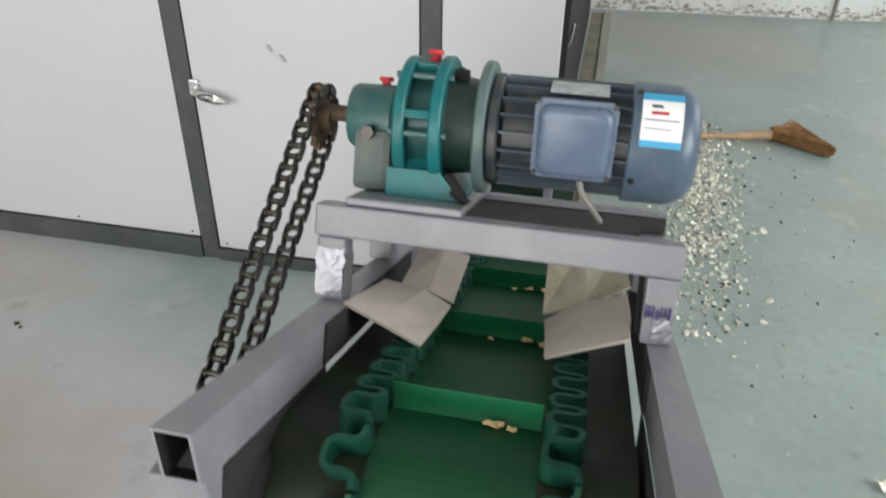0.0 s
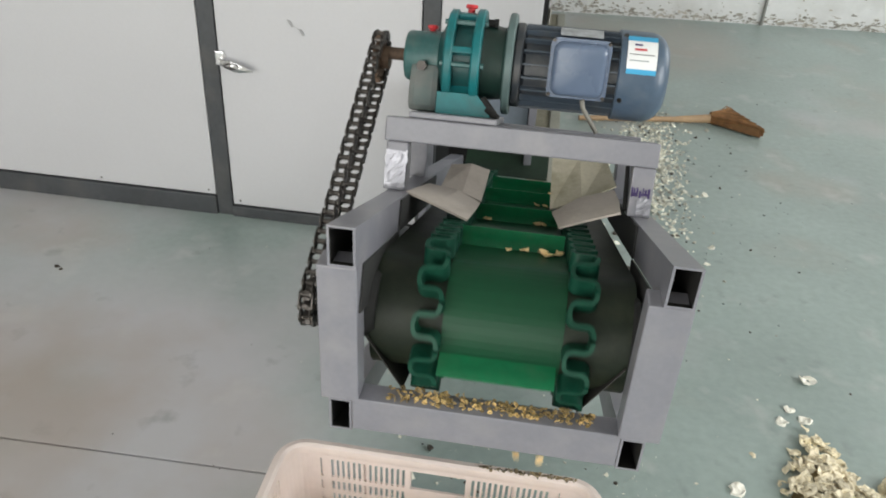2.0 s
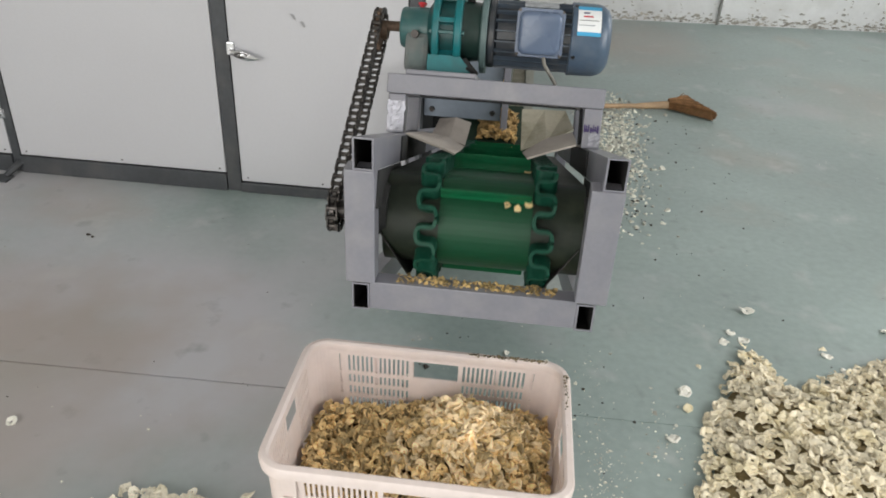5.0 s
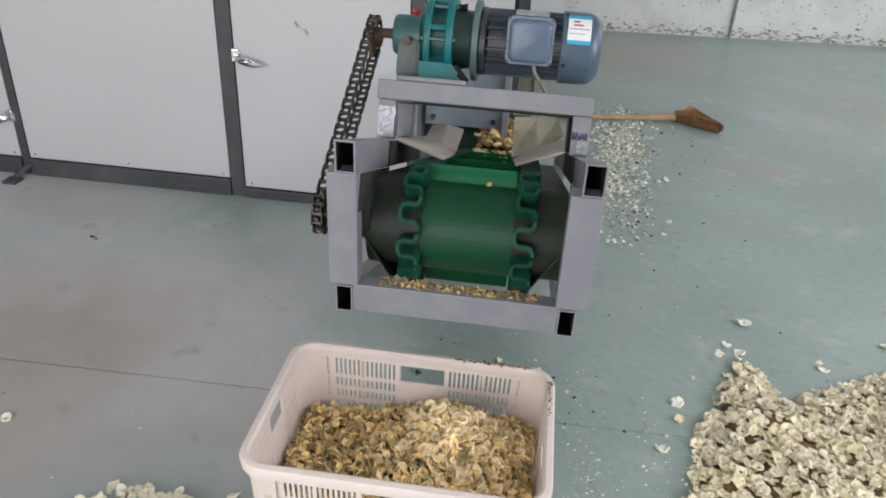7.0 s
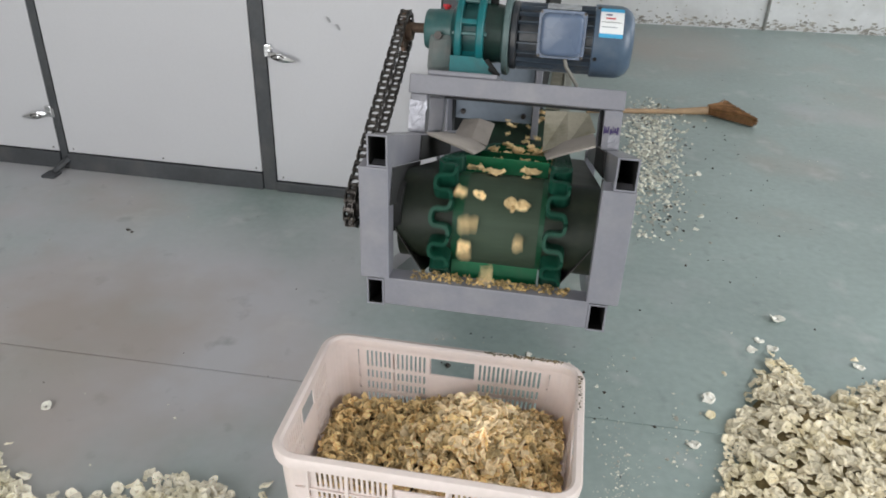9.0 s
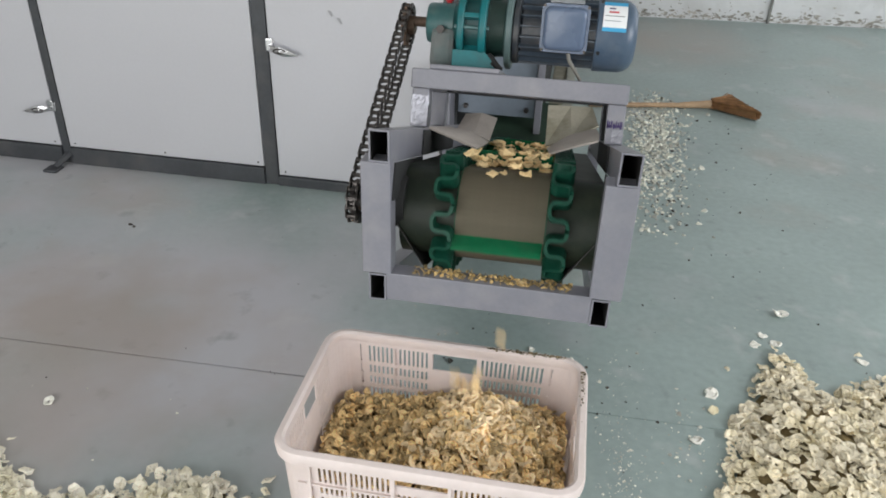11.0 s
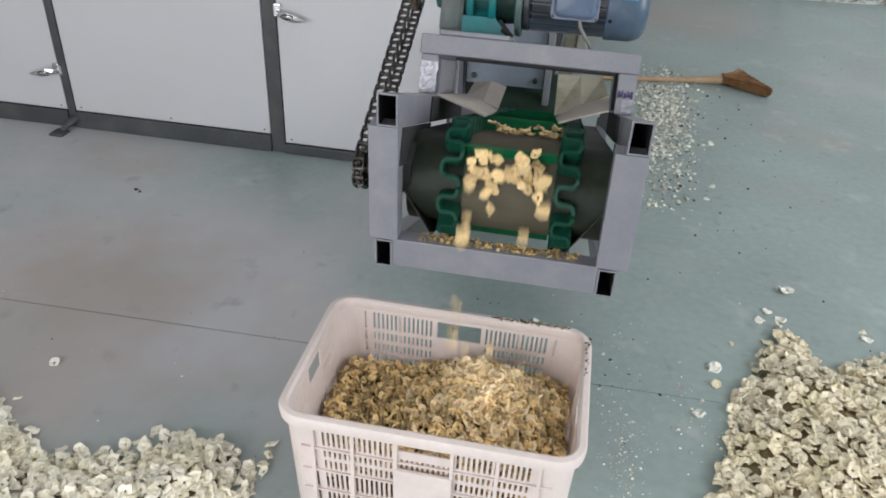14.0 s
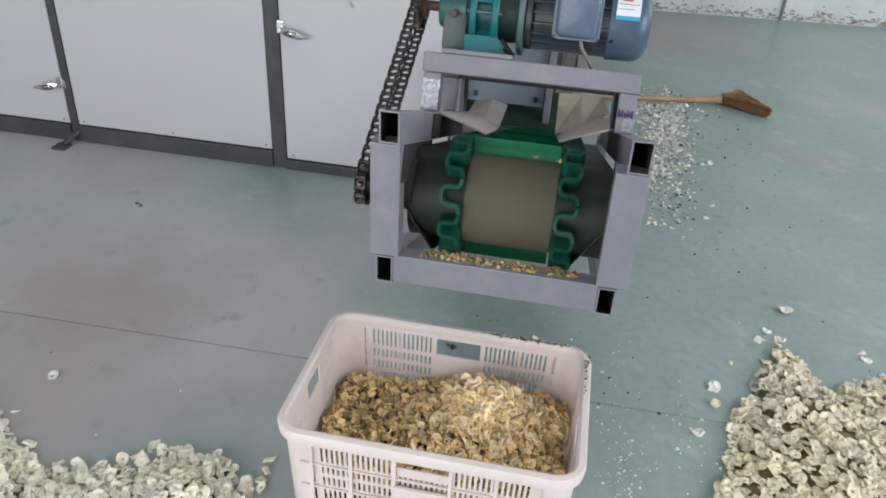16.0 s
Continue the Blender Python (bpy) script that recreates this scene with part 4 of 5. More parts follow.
box(bm, CX - CW / 2 + 0.03, CX + CW / 2 - 0.03, CY - CD / 2 + 0.03, CY + CD / 2 - 0.03, 0.0, 0.006, 0.002)
part("crate_bottom", bm, CRATE, crate)
for f in (-0.222, -0.142, -0.055, 0.055, 0.142, 0.222):
    for sy in (-1, 1):
        bm = bm_new()
        y = CY + sy * (CD / 2 - 0.009)
        box(bm, CX + f * CW / 0.6 - 0.0035, CX + f * CW / 0.6 + 0.0035, min(y, y + sy * 0.006), max(y, y + sy * 0.006), 0.012, CH - 0.023)
        part("rib", bm, CRATE, crate)
for z in (0.06, 0.12, 0.18, 0.245):
    for sy in (-1, 1):
        bm = bm_new()
        y = CY + sy * (CD / 2 - 0.0085 - 0.012 * (1 - z / CH))
        box(bm, CX - 0.25, CX + 0.25, min(y, y + sy * 0.004), max(y, y + sy * 0.004), z - 0.002, z + 0.002)
        part("rib", bm, CRATE, crate)
bm = bm_new()
y = CY - CD / 2 + 0.004
box(bm, CX - 0.058, CX + 0.058, y - 0.006, y + 0.004, 0.07, 0.232, 0.003)
part("label_panel", bm, CRATE, crate, "plain blank label field")


# ---- dried slices ----
def slice_shape(seed, seg=10, holes=0.6):
    """Vertices and faces of one flat crinkled dried slice of radius 1, most with a hole through the core."""
    r = random.Random(seed)
    wob = [1 + r.uniform(-0.30, 0.16) for _ in range(seg)]
    bend, twist = r.uniform(-0.42, 0.42), r.uniform(0, math.pi)
    hole = r.random() < holes
    core = r.uniform(0.13, 0.24)
    rows = [(0.90, -0.13), (1.03, 0.02), (0.80, 0.17), (core + 0.16, 0.12), (core, -0.02), (core + 0.14, -0.12)]
    if not hole:
        rows = rows[:3] + [(0.45, 0.06), (0.2, 0.10)]
    verts, faces = [], []
    for q, (rad, h) in enumerate(rows):
        for k in range(seg):
            a = 2 * math.pi * k / seg
            rr = rad * (wob[k] if q < 3 else 1 + (wob[k] - 1) * 0.5)
            x, y = rr * math.cos(a), rr * math.sin(a)
            z = h + r.uniform(-0.12, 0.12) * min(1, rad * 1.5) + bend * (x * math.cos(twist) + y * math.sin(twist)) ** 2 + 0.13 * rad * math.sin(3 * a + twist)
            verts.append((x, y, z))
    n = len(rows)
    for q in range(n if hole else n - 1):
        for k in range(seg):
            faces.append((q * seg + k, q * seg + (k + 1) % seg, (q + 1) % n * seg + (k + 1) % seg, (q + 1) % n * seg + k))
    if not hole:
        faces.append(tuple((n - 1) * seg + k for k in range(seg)))
        faces.append(tuple(seg - 1 - k for k in range(seg)))
    return np.array(verts), faces


SHAPES = [slice_shape(s) for s in range(20)]


def scatter(name, places, mat, label, category, r):
    """One joined mesh of many slices: places are (x, y, z, radius, tilt)."""
    verts, faces, n = [], [], 0
    for x, y, z, rad, tilt in places:
        v, f = SHAPES[r.randrange(len(SHAPES))]
        turn = np.array(Euler((r.gauss(0, tilt), r.gauss(0, tilt), r.uniform(0, 6.28))).to_matrix())
        verts.append(v @ turn.T * rad + (x, y, z))
        faces += [tuple(i + n for i in q) for q in f]
        n += len(v)
    me = bpy.data.meshes.new(name)
    me.from_pydata(np.concatenate(verts).tolist(), [], faces)
    me.materials.append(mat)
    return tagged(new(name, me), label, category, kind="stuff")


def inside(p, poly):
    """Signed distance to a polygon's edge: positive inside."""
    x, y = p
    hit, best = False, 9.0
    for (ax, ay), (bx, by) in zip(poly, poly[1:] + poly[:1]):
        if (ay > y) != (by > y) and x < (bx - ax) * (y - ay) / (by - ay) + ax:
            hit = not hit
        t = max(0, min(1, ((x - ax) * (bx - ax) + (y - ay) * (by - ay)) / ((bx - ax) ** 2 + (by - ay) ** 2)))
        best = min(best, math.hypot(ax + t * (bx - ax) - x, ay + t * (by - ay) - y))
    return best if hit else -best


def mound(name, poly, high, slope, count, size, seed, label, mat=CHIP_PALE):
    r = random.Random(seed)
    xs, ys = [p[0] for p in poly], [p[1] for p in poly]

    def height(x, y):
        d = inside((x, y), poly) + 0.04 * noise.noise((x * 5, y * 5, seed))
        return min(high, max(0.0, d) * slope) * (1 + 0.35 * noise.noise((x * 3.5, y * 3.5, 2.0 + seed)))
    places = []
    while len(places) < count:
        x, y = r.uniform(min(xs), max(xs)), r.uniform(min(ys), max(ys))
        d = inside((x, y), poly) + 0.05 * noise.noise((x * 9, y * 9, seed))
        if d > 0 or r.random() < 0.16 * math.exp(d / 0.018):
            rad = size * r.uniform(0.7, 1.2)
            places.append((x, y, max(height(x, y), 0) + rad * r.uniform(-0.5, 0.8), rad, 0.40))
    ob = scatter(name, places, mat, label, "dried slices", r)
    # the packed slices below, darkened for the shade between those on top
    step = 0.03
    bm = bm_new()
    vs = {}
    nx, ny = int((max(xs) - min(xs)) / step), int((max(ys) - min(ys)) / step)
    for i in range(nx + 1):
        for j in range(ny + 1):
            x, y = min(xs) + i * step, min(ys) + j * step
            vs[i, j] = bm.verts.new((x, y, height(x, y) - 0.014 if inside((x, y), poly) > 0.02 else -0.01))
    for i in range(nx):
        for j in range(ny):
            bm.faces.new((vs[i, j], vs[i + 1, j], vs[i + 1, j + 1], vs[i, j + 1]))
    part("packed_slices", bm, PACKED_PALE_SHADE, ob)
    return ob


mound("slice_pile", [(0.70, 0.765), (0.615, 0.62), (0.535, 0.42), (0.485, 0.24), (0.44, 0.06), (0.36, -0.2), (1.9, -0.2), (1.9, 0.83), (1.25, 0.82), (1.02, 0.71), (0.91, 0.635), (0.83, 0.59), (0.77, 0.65)], 0.085, 0.34, 4700, 0.0160, 3, "heap of pale dried slices spilled on the painted floor")
mound("slice_pile", [(-0.64, -0.06), (-0.69, -0.035), (-0.82, -0.055), (-0.94, -0.12), (-1.08, -0.19), (-1.18, -0.12), (-1.32, -0.05), (-1.6, 0.07), (-1.8, -0.6), (-0.54, -0.6), (-0.61, -0.22)], 0.06, 0.3, 3000, 0.0162, 8, "low heap of pale dried slices on the painted floor", CHIP_WHITE)


def heap_height(x, y):
    """Top of the slices in the crate."""
    peak = 0.12 * math.exp(-(((x + 0.105) / 0.145) ** 2 + ((y - 0.01) / 0.13) ** 2))
    return 0.168 + peak + 0.012 * noise.noise((x * 9, y * 9, 4.0)) - 0.03 * max(0, (x + 0.05)) - 0.015 * max(0, -0.33 - x) / 0.1


rng = random.Random(21)
places = []
for k in range(3900):
    x, y = rng.uniform(CX - CW / 2 + 0.034, CX + CW / 2 - 0.034), rng.uniform(CY - CD / 2 + 0.034, CY + CD / 2 - 0.034)
    rad = 0.0102 * rng.uniform(0.55, 1.3)
    places.append((x, y, heap_height(x, y) + rad * rng.uniform(-1.5, 1.2), rad, 0.95))
fill = scatter("crate_slices", places, CHIP, "heap of golden dried slices filling the crate", "dried slices", rng)
# packed sheet in the crate, its dark colour painting the shaded gaps
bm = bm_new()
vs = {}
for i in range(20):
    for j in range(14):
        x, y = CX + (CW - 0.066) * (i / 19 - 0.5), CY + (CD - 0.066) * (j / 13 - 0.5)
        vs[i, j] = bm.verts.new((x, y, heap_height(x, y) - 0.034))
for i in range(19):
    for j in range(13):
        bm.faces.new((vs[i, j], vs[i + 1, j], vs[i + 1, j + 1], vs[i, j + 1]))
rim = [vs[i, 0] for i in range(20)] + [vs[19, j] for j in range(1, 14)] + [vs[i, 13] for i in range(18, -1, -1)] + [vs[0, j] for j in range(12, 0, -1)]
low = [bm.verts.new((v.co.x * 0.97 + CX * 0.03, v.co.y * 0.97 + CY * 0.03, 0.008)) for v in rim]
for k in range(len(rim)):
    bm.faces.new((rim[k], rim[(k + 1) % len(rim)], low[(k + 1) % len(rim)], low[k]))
part("packed_slices", bm, PACKED_SHADE, fill)

# paler layer at the peak: the brighter light there is put into colour
places = []
for k in range(420):
    x, y = rng.gauss(-0.095, 0.075), rng.gauss(-0.01, 0.075)
    if CX - 0.26 < x < CX + 0.26 and CY - 0.16 < y < CY + 0.16:
        rad = 0.012 * rng.uniform(0.6, 1.3)
        places.append((x, y, heap_height(x, y) + rad * rng.uniform(0.3, 1.3), rad, 0.8))
scatter("fresh_slices", places, LIT_PEAK, "paler dried slices that brighten the top of the heap in the crate", "dried slices", rng)

# a row of slices caught on the lip of the pan
places = []
for k in range(470):
    x = rng.uniform(-0.262, 0.05)
    if rng.random() < 0.6 + 0.6 * noise.noise((x * 16, 1, 1)):
        places.append((x, rng.uniform(0.02, 0.05), 0.6095 + 0.003 * rng.random(), 0.0040 * rng.uniform(0.4, 1.4), 0.7))
scatter("caught_slices", places, BITS, "row of small dried slices caught on the crossbar", "dried slices", rng)
# the heap waiting at the cabinet's outlet
places = []
for k in range(260):
    x, y = rng.uniform(-0.19, -0.05), rng.uniform(1.44, 1.6)
    z = 0.352 + 0.30 * (y - 1.42) + 0.035 * (1 - ((x + 0.12) / 0.08) ** 2)
    places.append((x, y, z - rng.random() * 0.012, 0.0125 * rng.uniform(0.7, 1.2), 0.8))
# their brown is darkened to hold the shade inside the outlet
feed = scatter("fed_slices", places, material("shaded_brown_slice", (0.44, 0.29, 0.12), 0.75, vary=0.3, big=40, island=0.5), "golden dried slices heaped at the cabinet outlet", "dried slices", rng)
# added sheet below the outlet, coloured like the dark belt running there
bm = bm_new()
quad_sheet(bm, [[(-0.3, 1.41, 0.33), (-0.03, 1.41, 0.33)], [(-0.3, 1.66, 0.405), (-0.03, 1.66, 0.405)]], 0.003)
part("feed_chute", bm, material("dark_belt_green", (0.014, 0.034, 0.020), 0.6, vary=0.3, big=10), conveyor)

# ---- single slices lying on the floor ----
r1 = random.Random(77)
SLICE_MESHES = []
for s in range(8):
    v, f = slice_shape(60 + s, 10, 0.3)
    v = v * (1.0, 0.72 + 0.04 * s, 1.25)
    me = bpy.data.meshes.new("dried_slice")
    me.from_pydata(v.tolist(), [], f)
    me.materials.append(CHIP_ONE)
    SLICE_MESHES.append(me)


LOOSE = material("bleached_dried_slice", (0.93, 0.91, 0.82), 0.75, vary=0.08, big=35, fine=240, bump=0.3, each=0.06)


def pale_slice(x, y, rad):
    v, f = slice_shape(200 + r1.randrange(40), 11, 0.25)
    me = bpy.data.meshes.new("dried_slice")
    me.from_pydata(v.tolist(), [], f)
    me.materials.append(LOOSE)
    rad *= 1.2
    ob = new("dried_slice", me)
    ob.matrix_world = pose(x, y, rad * 0.22, r1.uniform(-14, 14), r1.uniform(-14, 14), r1.uniform(0, 360))
    ob.scale = (rad, rad, rad)
    return tagged(ob, "single pale dried slice lying on the painted floor", "dried slice", "loose slices on the floor")


for x, y, rad in ((0.762, 0.975, 0.02), (0.684, 0.844, 0.014), (0.493, 0.523, 0.019), (0.431, 0.331, 0.017), (0.956, 0.771, 0.015), (0.65, 0.79, 0.015), (0.715, 0.805, 0.014),
                  (0.99, 0.70, 0.012), (1.19, 0.93, 0.013), (-0.455, -0.26, 0.016), (-1.27, 0.12, 0.013), (-0.02, 0.62, 0.009), (0.10, 0.60, 0.008)):
    pale_slice(x, y, rad)

# ---- crumbs and dirt ----


def crumbs(name, places, mat, label, r):
    verts, faces, n = [], [], 0
    for x, y, size in places:
        k = r.choice((4, 5, 6))
        h = size * r.uniform(0.15, 0.6)
        ring = [(x + size * math.cos(6.283 * i / k) * r.uniform(0.5, 1.1), y + size * math.sin(6.283 * i / k) * r.uniform(0.5, 1.1)) for i in range(k)]
        tx, ty = r.uniform(-0.5, 0.5), r.uniform(-0.5, 0.5)
        verts += [(px, py, 0.0005) for px, py in ring]
        verts += [(px * 0.8 + x * 0.2, py * 0.8 + y * 0.2, max(0.001, h + tx * (px - x) + ty * (py - y))) for px, py in ring]
        faces += [tuple(n + k + i for i in range(k))] + [(n + i, n + (i + 1) % k, n + k + (i + 1) % k, n + k + i) for i in range(k)]
        n += 2 * k
    me = bpy.data.meshes.new(name)
    me.from_pydata(verts, [], faces)
    me.materials.append(mat)
    return tagged(new(name, me), label, "crumbs", kind="stuff")


r2 = random.Random(31)
places = []
while len(places) < 2100:
    t = r2.random() ** 0.55
    cx, cy = 0.36 + 0.12 * t, 1.5 + 1.35 * t
    x, y = r2.gauss(cx, 0.075), r2.gauss(cy, 0.2)
    if x > 0.16 and 1.35 < y < 3.2:
        places.append((x, y, 0.0028 + abs(r2.gauss(0, 0.0055))))
crumbs("crumb_heap", places, CRUMB, "broad spread of pale slice crumbs swept on the floor", r2)
places = [(r2.uniform(-2.5, 2.2), r2.uniform(-0.9, 3.6), 0.001 + abs(r2.gauss(0, 0.002))) for _ in range(260)]
places += [(0.2 + abs(r2.gauss(0, 0.06)), r2.uniform(0.0, 0.7), 0.0008 + abs(r2.gauss(0, 0.0017))) for _ in range(110)]
places += [(r2.gauss(0.40, 0.05), r2.gauss(0.33, 0.09), 0.001 + abs(r2.gauss(0, 0.0032))) for _ in range(60)]
places += [(r2.uniform(-0.35, 0.2), r2.gauss(0.5, 0.12), 0.001 + abs(r2.gauss(0, 0.003))) for _ in range(80)]
places += [(0.17 + abs(r2.gauss(0, 0.05)), r2.uniform(-0.15, 0.4), 0.0008 + abs(r2.gauss(0, 0.0016))) for _ in range(70)]
places += [(0.22 + abs(r2.gauss(0, 0.045)), r2.gauss(0.12, 0.14), 0.0009 + abs(r2.gauss(0, 0.0018))) for _ in range(150)]
crumbs("scattered_crumbs", places, CRUMB, "scattered pale crumbs on the painted floor", r2)
places = [(r2.uniform(-2.3, 2.2), r2.uniform(-0.9, 3.8), 0.001 + abs(r2.gauss(0, 0.0022))) for _ in range(150)]
places += [(r2.gauss(0.55, 0.2), r2.gauss(2.1, 0.5), 0.001 + abs(r2.gauss(0, 0.0034))) for _ in range(120)]
places += [(r2.gauss(0.42, 0.09), r2.uniform(1.45, 2.9), 0.002 + abs(r2.gauss(0, 0.0045))) for _ in range(130)]
places += [(r2.uniform(-0.35, 0.3), r2.gauss(0.45, 0.15), 0.001 + abs(r2.gauss(0, 0.0028))) for _ in range(50)]
places += [(-0.25, 0.52, 0.014), (-1.563, 1.064, 0.012), (-1.54, 1.05, 0.008)]
crumbs("dirt_specks", places, SPECK, "dark specks of dirt on the painted floor", r2)

places = [(r2.uniform(-0.12, CX + CW / 2 - 0.05), CY + CD / 2 - 0.009 + r2.gauss(0, 0.003), 0.0012 + abs(r2.gauss(0, 0.0018))) for _ in range(130)]
places += [(CX + CW / 2 - 0.009 + r2.gauss(0, 0.003), CY + CD / 2 - 0.05 - abs(r2.gauss(0, 0.06)), 0.001 + abs(r2.gauss(0, 0.0015))) for _ in range(50)]
crumbs("rim_crumbs", places, SPECK_BROWN, "brown crumbs lying on the rim of the plastic crate", r2).location.z = CH + 0.0045

# ---- broom ----
broom = thing("broom", (0.85, 2.93, 0.0), "wooden broom with worn brown bristles lying on the floor", "broom")
bm = bm_new()
rod(bm, (0.12, 2.80, 0.016), (0.62, 2.905, 0.02), 0.0125, 0.0135, 14)
rod(bm, (0.60, 2.902, 0.02), (0.80, 2.945, 0.028), 0.0155, 0.024, 14)
part("handle", bm, WOOD, broom, "pale wooden handle", smooth=True)
bm = bm_new()
rb = random.Random(6)
base = Vector((0.77, 2.945, 0.03))
for k in range(420):
    f = rb.random()
    tip = Vector((0.87, 3.085, 0.03)).lerp(Vector((1.0, 2.80, 0.03)), f ** 0.8) + Vector((rb.gauss(0, 0.003), rb.gauss(0, 0.003), rb.uniform(-0.015, 0.022)))
    root = base + Vector((0, (0.5 - f) * 0.05, rb.uniform(-0.016, 0.02)))
    mid = root.lerp(tip, 0.5) + Vector((0.012, 0.0, 0.006))
    for p, q, w in ((root, mid, 0.006), (mid, tip, 0.004)):
        side = (q - p).cross(Vector((0, 0, 1))).normalized() * w
        up = Vector((0, 0, w * 0.8))
        a_ = [bm.verts.new(p + o) for o in (side, up, -side, -up)]
        b_ = [bm.verts.new(q + o * 0.7) for o in (side, up, -side, -up)]
        for i in range(4):
            bm.faces.new((a_[i], a_[(i + 1) % 4], b_[(i + 1) % 4], b_[i]))
        bm.faces.new(b_)
core_pts = [(0.755, 2.925), (0.755, 2.962), (0.80, 3.0), (0.872, 3.075), (0.90, 3.055), (0.995, 2.82), (0.985, 2.795), (0.86, 2.87), (0.80, 2.91)]
cx, cy = 0.87, 2.94
low = [bm.verts.new((x, y, 0.008)) for x, y in core_pts]
top = [bm.verts.new((cx + (x - cx) * 0.9, cy + (y - cy) * 0.9, 0.045)) for x, y in core_pts]
bm.faces.new(top)
for k in range(len(low)):
    bm.faces.new((low[k], low[(k + 1) % len(low)], top[(k + 1) % len(low)], top[k]))
part("bristles", bm, BRISTLE, broom, "worn brown bristle head")

# ---- slices carried up by the belt and dropped into the crate ----
# loads: cleat number (the one that passes the drum's low front at 2.15 s is 0), slices on it
LOADS = ((-1, 4), (0, 6), (1, 8), (2, 4), (3, 3), (4, 1), (5, 1), (6, 1), (7, 22), (8, 22), (9, 50), (10, 66), (11, 58), (12, 24), (13, 6), (14, 4), (15, 2))
r3 = random.Random(90)
CARRIED = []
for cleat, count in LOADS:
    for k in range(count):
        ob = new("dried_slice", SLICE_MESHES[r3.randrange(8)])
        rad = (0.0128 if cleat > 6 else 0.0080) * r3.uniform(0.75, 1.3)
        ob.scale = (rad, rad, rad)
        tagged(ob, "golden dried slice carried by the green belt", "dried slice", "slices on the belt")
        side = r3.random()
        x = -0.05 + r3.gauss(0, 0.03) if count < 14 and side < 0.75 else r3.uniform(-0.182, -0.02)
        x = max(-0.182, min(-0.02, x))
        # a third of a large load runs ahead of it and slips off early, in a loose stream
        early = count >= 20 and k % (2 if cleat == 7 else 3) == 0
        ahead = r3.uniform(0.14, 0.185) if early and cleat == 7 else r3.uniform(0.05, 0.17) if early else 0.008 + 0.062 * r3.random() * min(1, count / 20)
        up = 0.004 + 0.034 * r3.random() ** 1.5 * min(1, count / 40)
        release = r3.uniform(0.05, 0.10) if early else r3.uniform(0.095, 0.165)
        CARRIED.append((ob, cleat, x, ahead, up, release, Vector((r3.uniform(-1, 1), r3.uniform(-1, 1), r3.uniform(-1, 1))).normalized(), r3.uniform(0, 360), r3.random()))


def belt_rows(x, start, base, step=0.1):
    rows = []
    for k in range(int(16.0 / step + 0.5) + 1):
        t = k * step
        y, z, lean = belt_pose(start + SPEED * t)
        rows.append((t, pose(x - base.x, y - base.y, z - base.z, lean)))
    return rows


def film_rows(cleat, ahead, base):
    """Lies in the outlet until its stretch of belt passes, then rides up and over the drum on it."""
    start = U_LOW - (2.15 + BEAT * cleat) * SPEED + ahead
    t_on = max(0.0, (-1.15 - start) / SPEED)
    beats = sorted({0.0, round(t_on, 2)} | {round(0.1 * k, 1) for k in range(161) if 0.1 * k > t_on})
    out = []
    for t in beats:
        y, z, lean = belt_pose(start + SPEED * max(t, t_on))
        if not out or frame(t) > frame(out[-1][0]):
            out.append((t, pose(-0.1 - base.x, y - base.y, z - base.z, lean)))
    return out


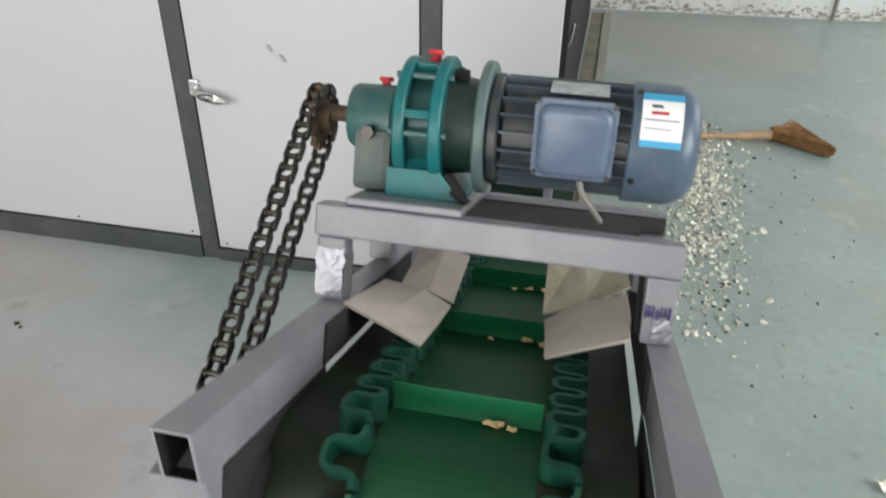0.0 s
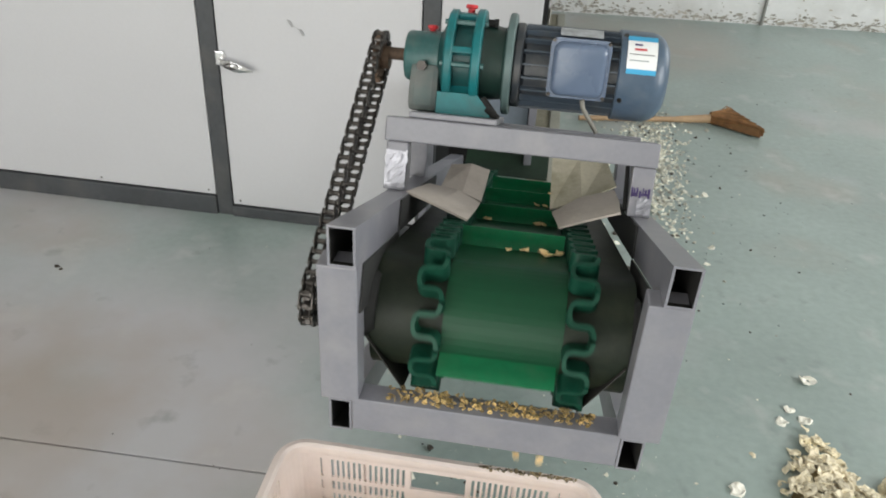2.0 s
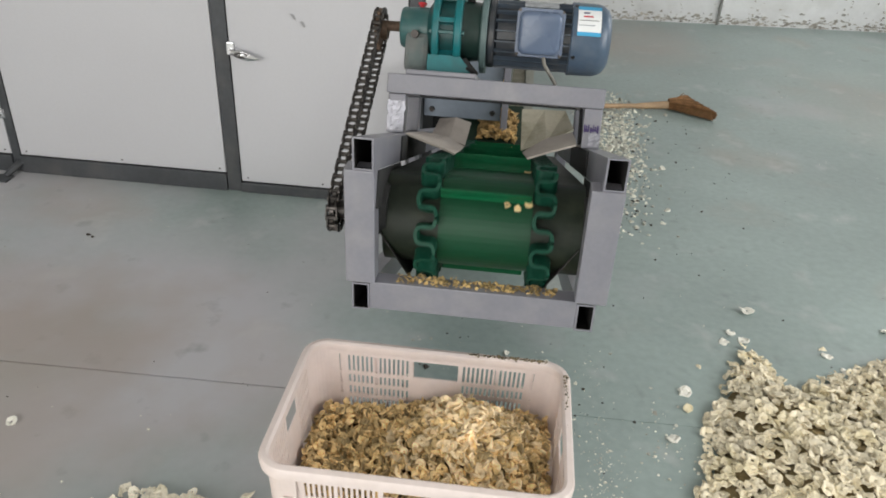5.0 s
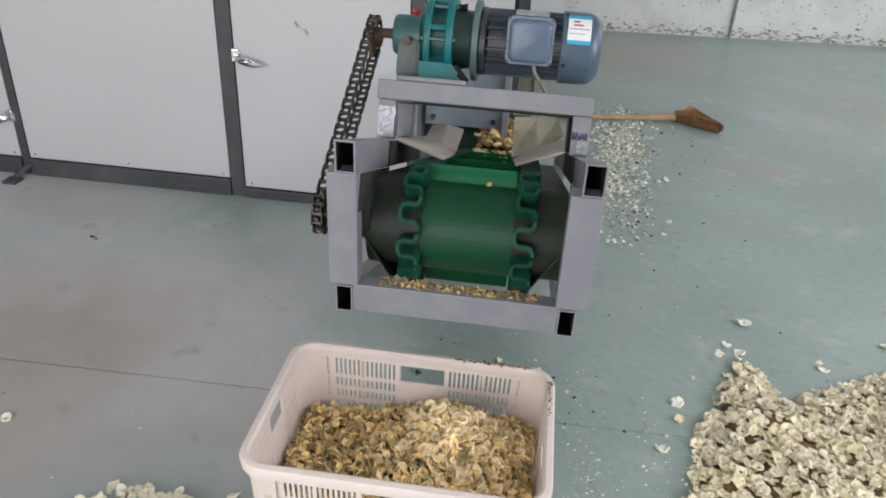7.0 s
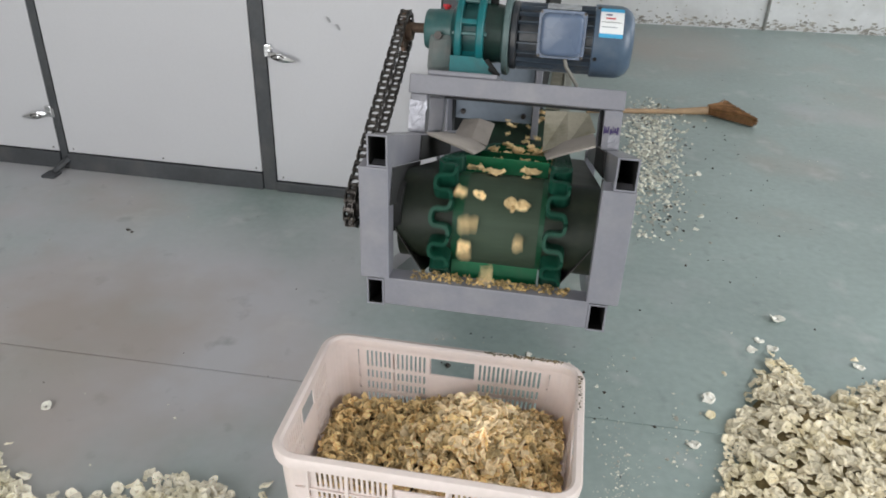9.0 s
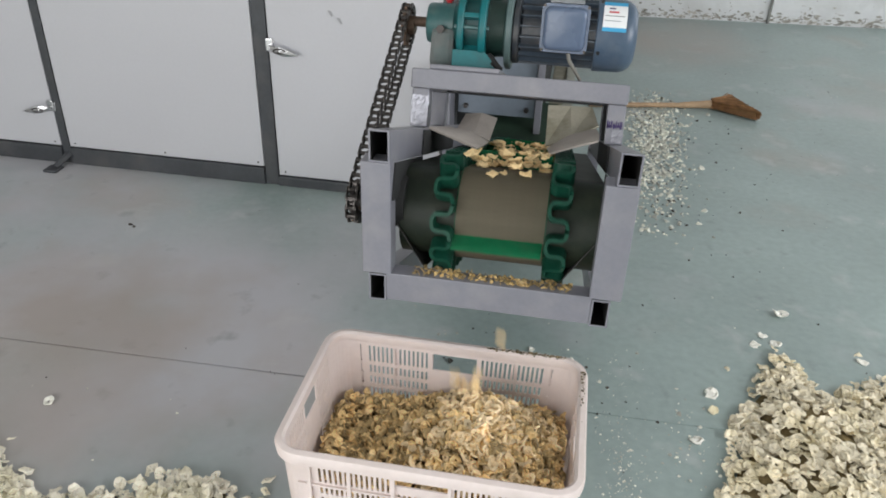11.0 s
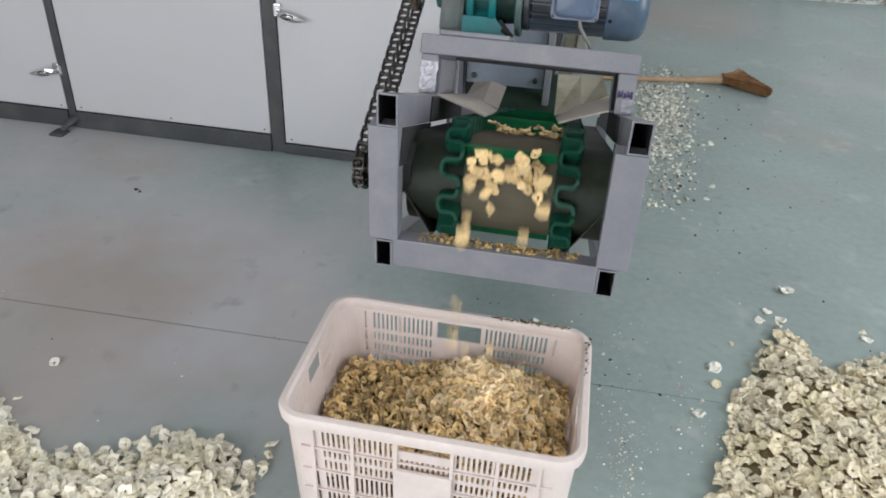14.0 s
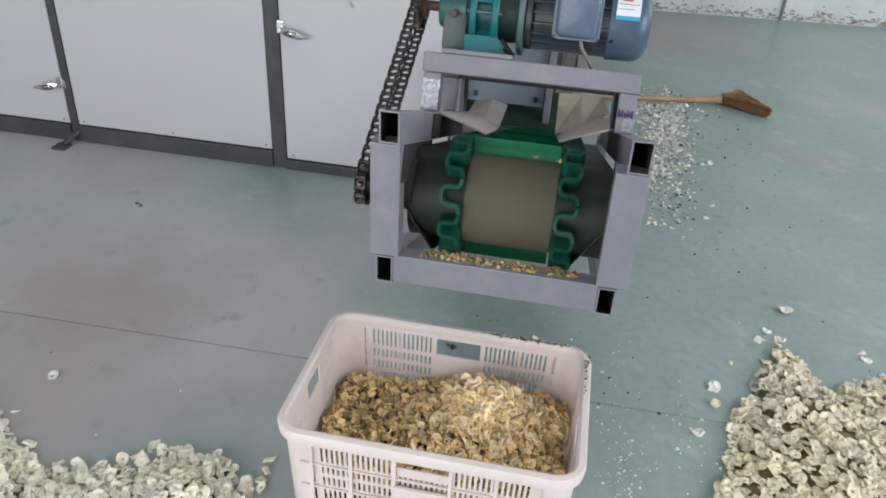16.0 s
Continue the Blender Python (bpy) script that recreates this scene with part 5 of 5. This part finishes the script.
def slice_rows(cleat, x, ahead, up, release, axis, yaw, luck):
    """Rests in the outlet, rides up in front of its cleat, slides off over the drum and falls into the crate."""
    pass_low = 2.15 + BEAT * cleat
    at = lambda t: U_LOW + (t - pass_low) * SPEED + ahead
    t_on = pass_low - (U_LOW + 1.15 + ahead) / SPEED
    t_off = pass_low + (release - U_LOW - ahead) / SPEED
    turn0 = pose(0, 0, 0, 0, 0, yaw) @ pose(0, 0, 0, 25 * (luck - 0.5), 30 * (luck - 0.3))
    rows, t = [], 0.0
    hid = Matrix.Translation((x - 0.12, 2.05 + 0.1 * luck, 0.42)) @ turn0
    if t_on > 0:
        rows.append((0.0, hid))
        if t_on > 1.0:
            rows.append((round(t_on - 0.8, 3), hid))
        t = t_on
    while t < min(t_off, 16.0):
        y, z, lean = belt_pose(at(t), up)
        rows.append((t, Matrix.Translation((x, y, z)) @ pose(0, 0, 0, lean) @ turn0))
        t += 0.15
    if t_off < 16.0:
        t0 = max(t_off, 0.0) if t_off > 0 else 0.0
        y, z, lean = belt_pose(release, up)
        y1, z1, _ = belt_pose(release + 0.001, up)
        w = Vector((y1 - y, z1 - z)).normalized() * SPEED
        p, spin, t = Vector((y, z)), 0.0, t_off
        xx = x
        dt = 1 / 120
        k = 0
        floor_z = heap_height(x, 0.0) + 0.006
        while p.y > floor_z and k < 400:
            if k % 6 == 0 and t >= 0:
                rows.append((t, Matrix.Translation((xx, p.x, p.y)) @ Matrix.Rotation(spin, 4, axis) @ pose(0, 0, 0, lean) @ turn0))
            w.y -= 9.81 * dt
            p += w * dt
            c = Vector((AXY, AXZ))
            gap = RB + 0.012 + up * 0.5
            d = p - c
            if d.length < gap:
                d.normalize()
                p = c + d * gap
                inward = w.dot(d)
                if inward < 0:
                    w -= d * inward
                w *= 0.985
            else:
                spin += (3 + 5 * luck) * dt
                w *= 0.999
            floor_z = heap_height(xx, p.x) + 0.004
            t += dt
            k += 1
        rest = Matrix.Translation((xx, p.x, floor_z)) @ Matrix.Rotation(spin, 4, axis) @ pose(0, 0, 0, lean) @ turn0
        rows.append((max(t, 0.0), rest))
        rows.append((max(t, 0.0) + 0.1, rest))
    clean = []
    for t, m in rows:
        if 0 <= t <= 16.0 and (not clean or frame(t) > frame(clean[-1][0])):
            clean.append((t, m))
    if not clean:
        clean = [(0.0, rows[-1][1])]
    if frame(clean[0][0]) > 1:
        clean.insert(0, (0.0, clean[0][1]))
    if frame(clean[-1][0]) < frame(16.0):
        clean.append((16.0, clean[-1][1]))
    return clean


def motions():
    for ob, x, phase in MOVERS:
        walk(ob, belt_rows(x, U_START + phase, ORIGIN[belt]))
    for ob, cleat, ahead in FILMS:
        walk(ob, film_rows(cleat, ahead, ORIGIN[belt]))
    rate = SPEED / RB
    for ob, phase in CHAIN_LINKS:
        rows = []
        for k in range(81):
            p, a = chain_pose(phase - rate * R_LOW * k * 0.2)
            rows.append((k * 0.2, pose(0, p.x - ORIGIN[chain].y, p.y - ORIGIN[chain].z, math.degrees(a))))
        walk(ob, rows)
    for ob, r, parent, c in ((low_sprocket, R_LOW, conveyor, LOW), (top_sprocket, R_TOP, drive, TOP)):
        at = Vector((SX, c.x, c.y)) - ORIGIN[parent]
        walk(ob, [(k * 0.4, pose(*at, math.degrees(rate * R_LOW / r * k * 0.4))) for k in range(41)])
    walk(feed, [(0.0, pose(-0.1, 0.56, 0.12)), (2.5, pose(-0.1, 0.56, 0.12)), (3.1, pose(-0.03, 0.2, 0.06)), (3.5, pose(0, 0, -0.022)), (8.2, pose(0, 0, -0.022)), (9.0, pose(0, 0.0, -0.16)), (16.0, pose(0, 0.0, -0.16))])
    for ob, *data in CARRIED:
        walk(ob, slice_rows(*data))


motions()
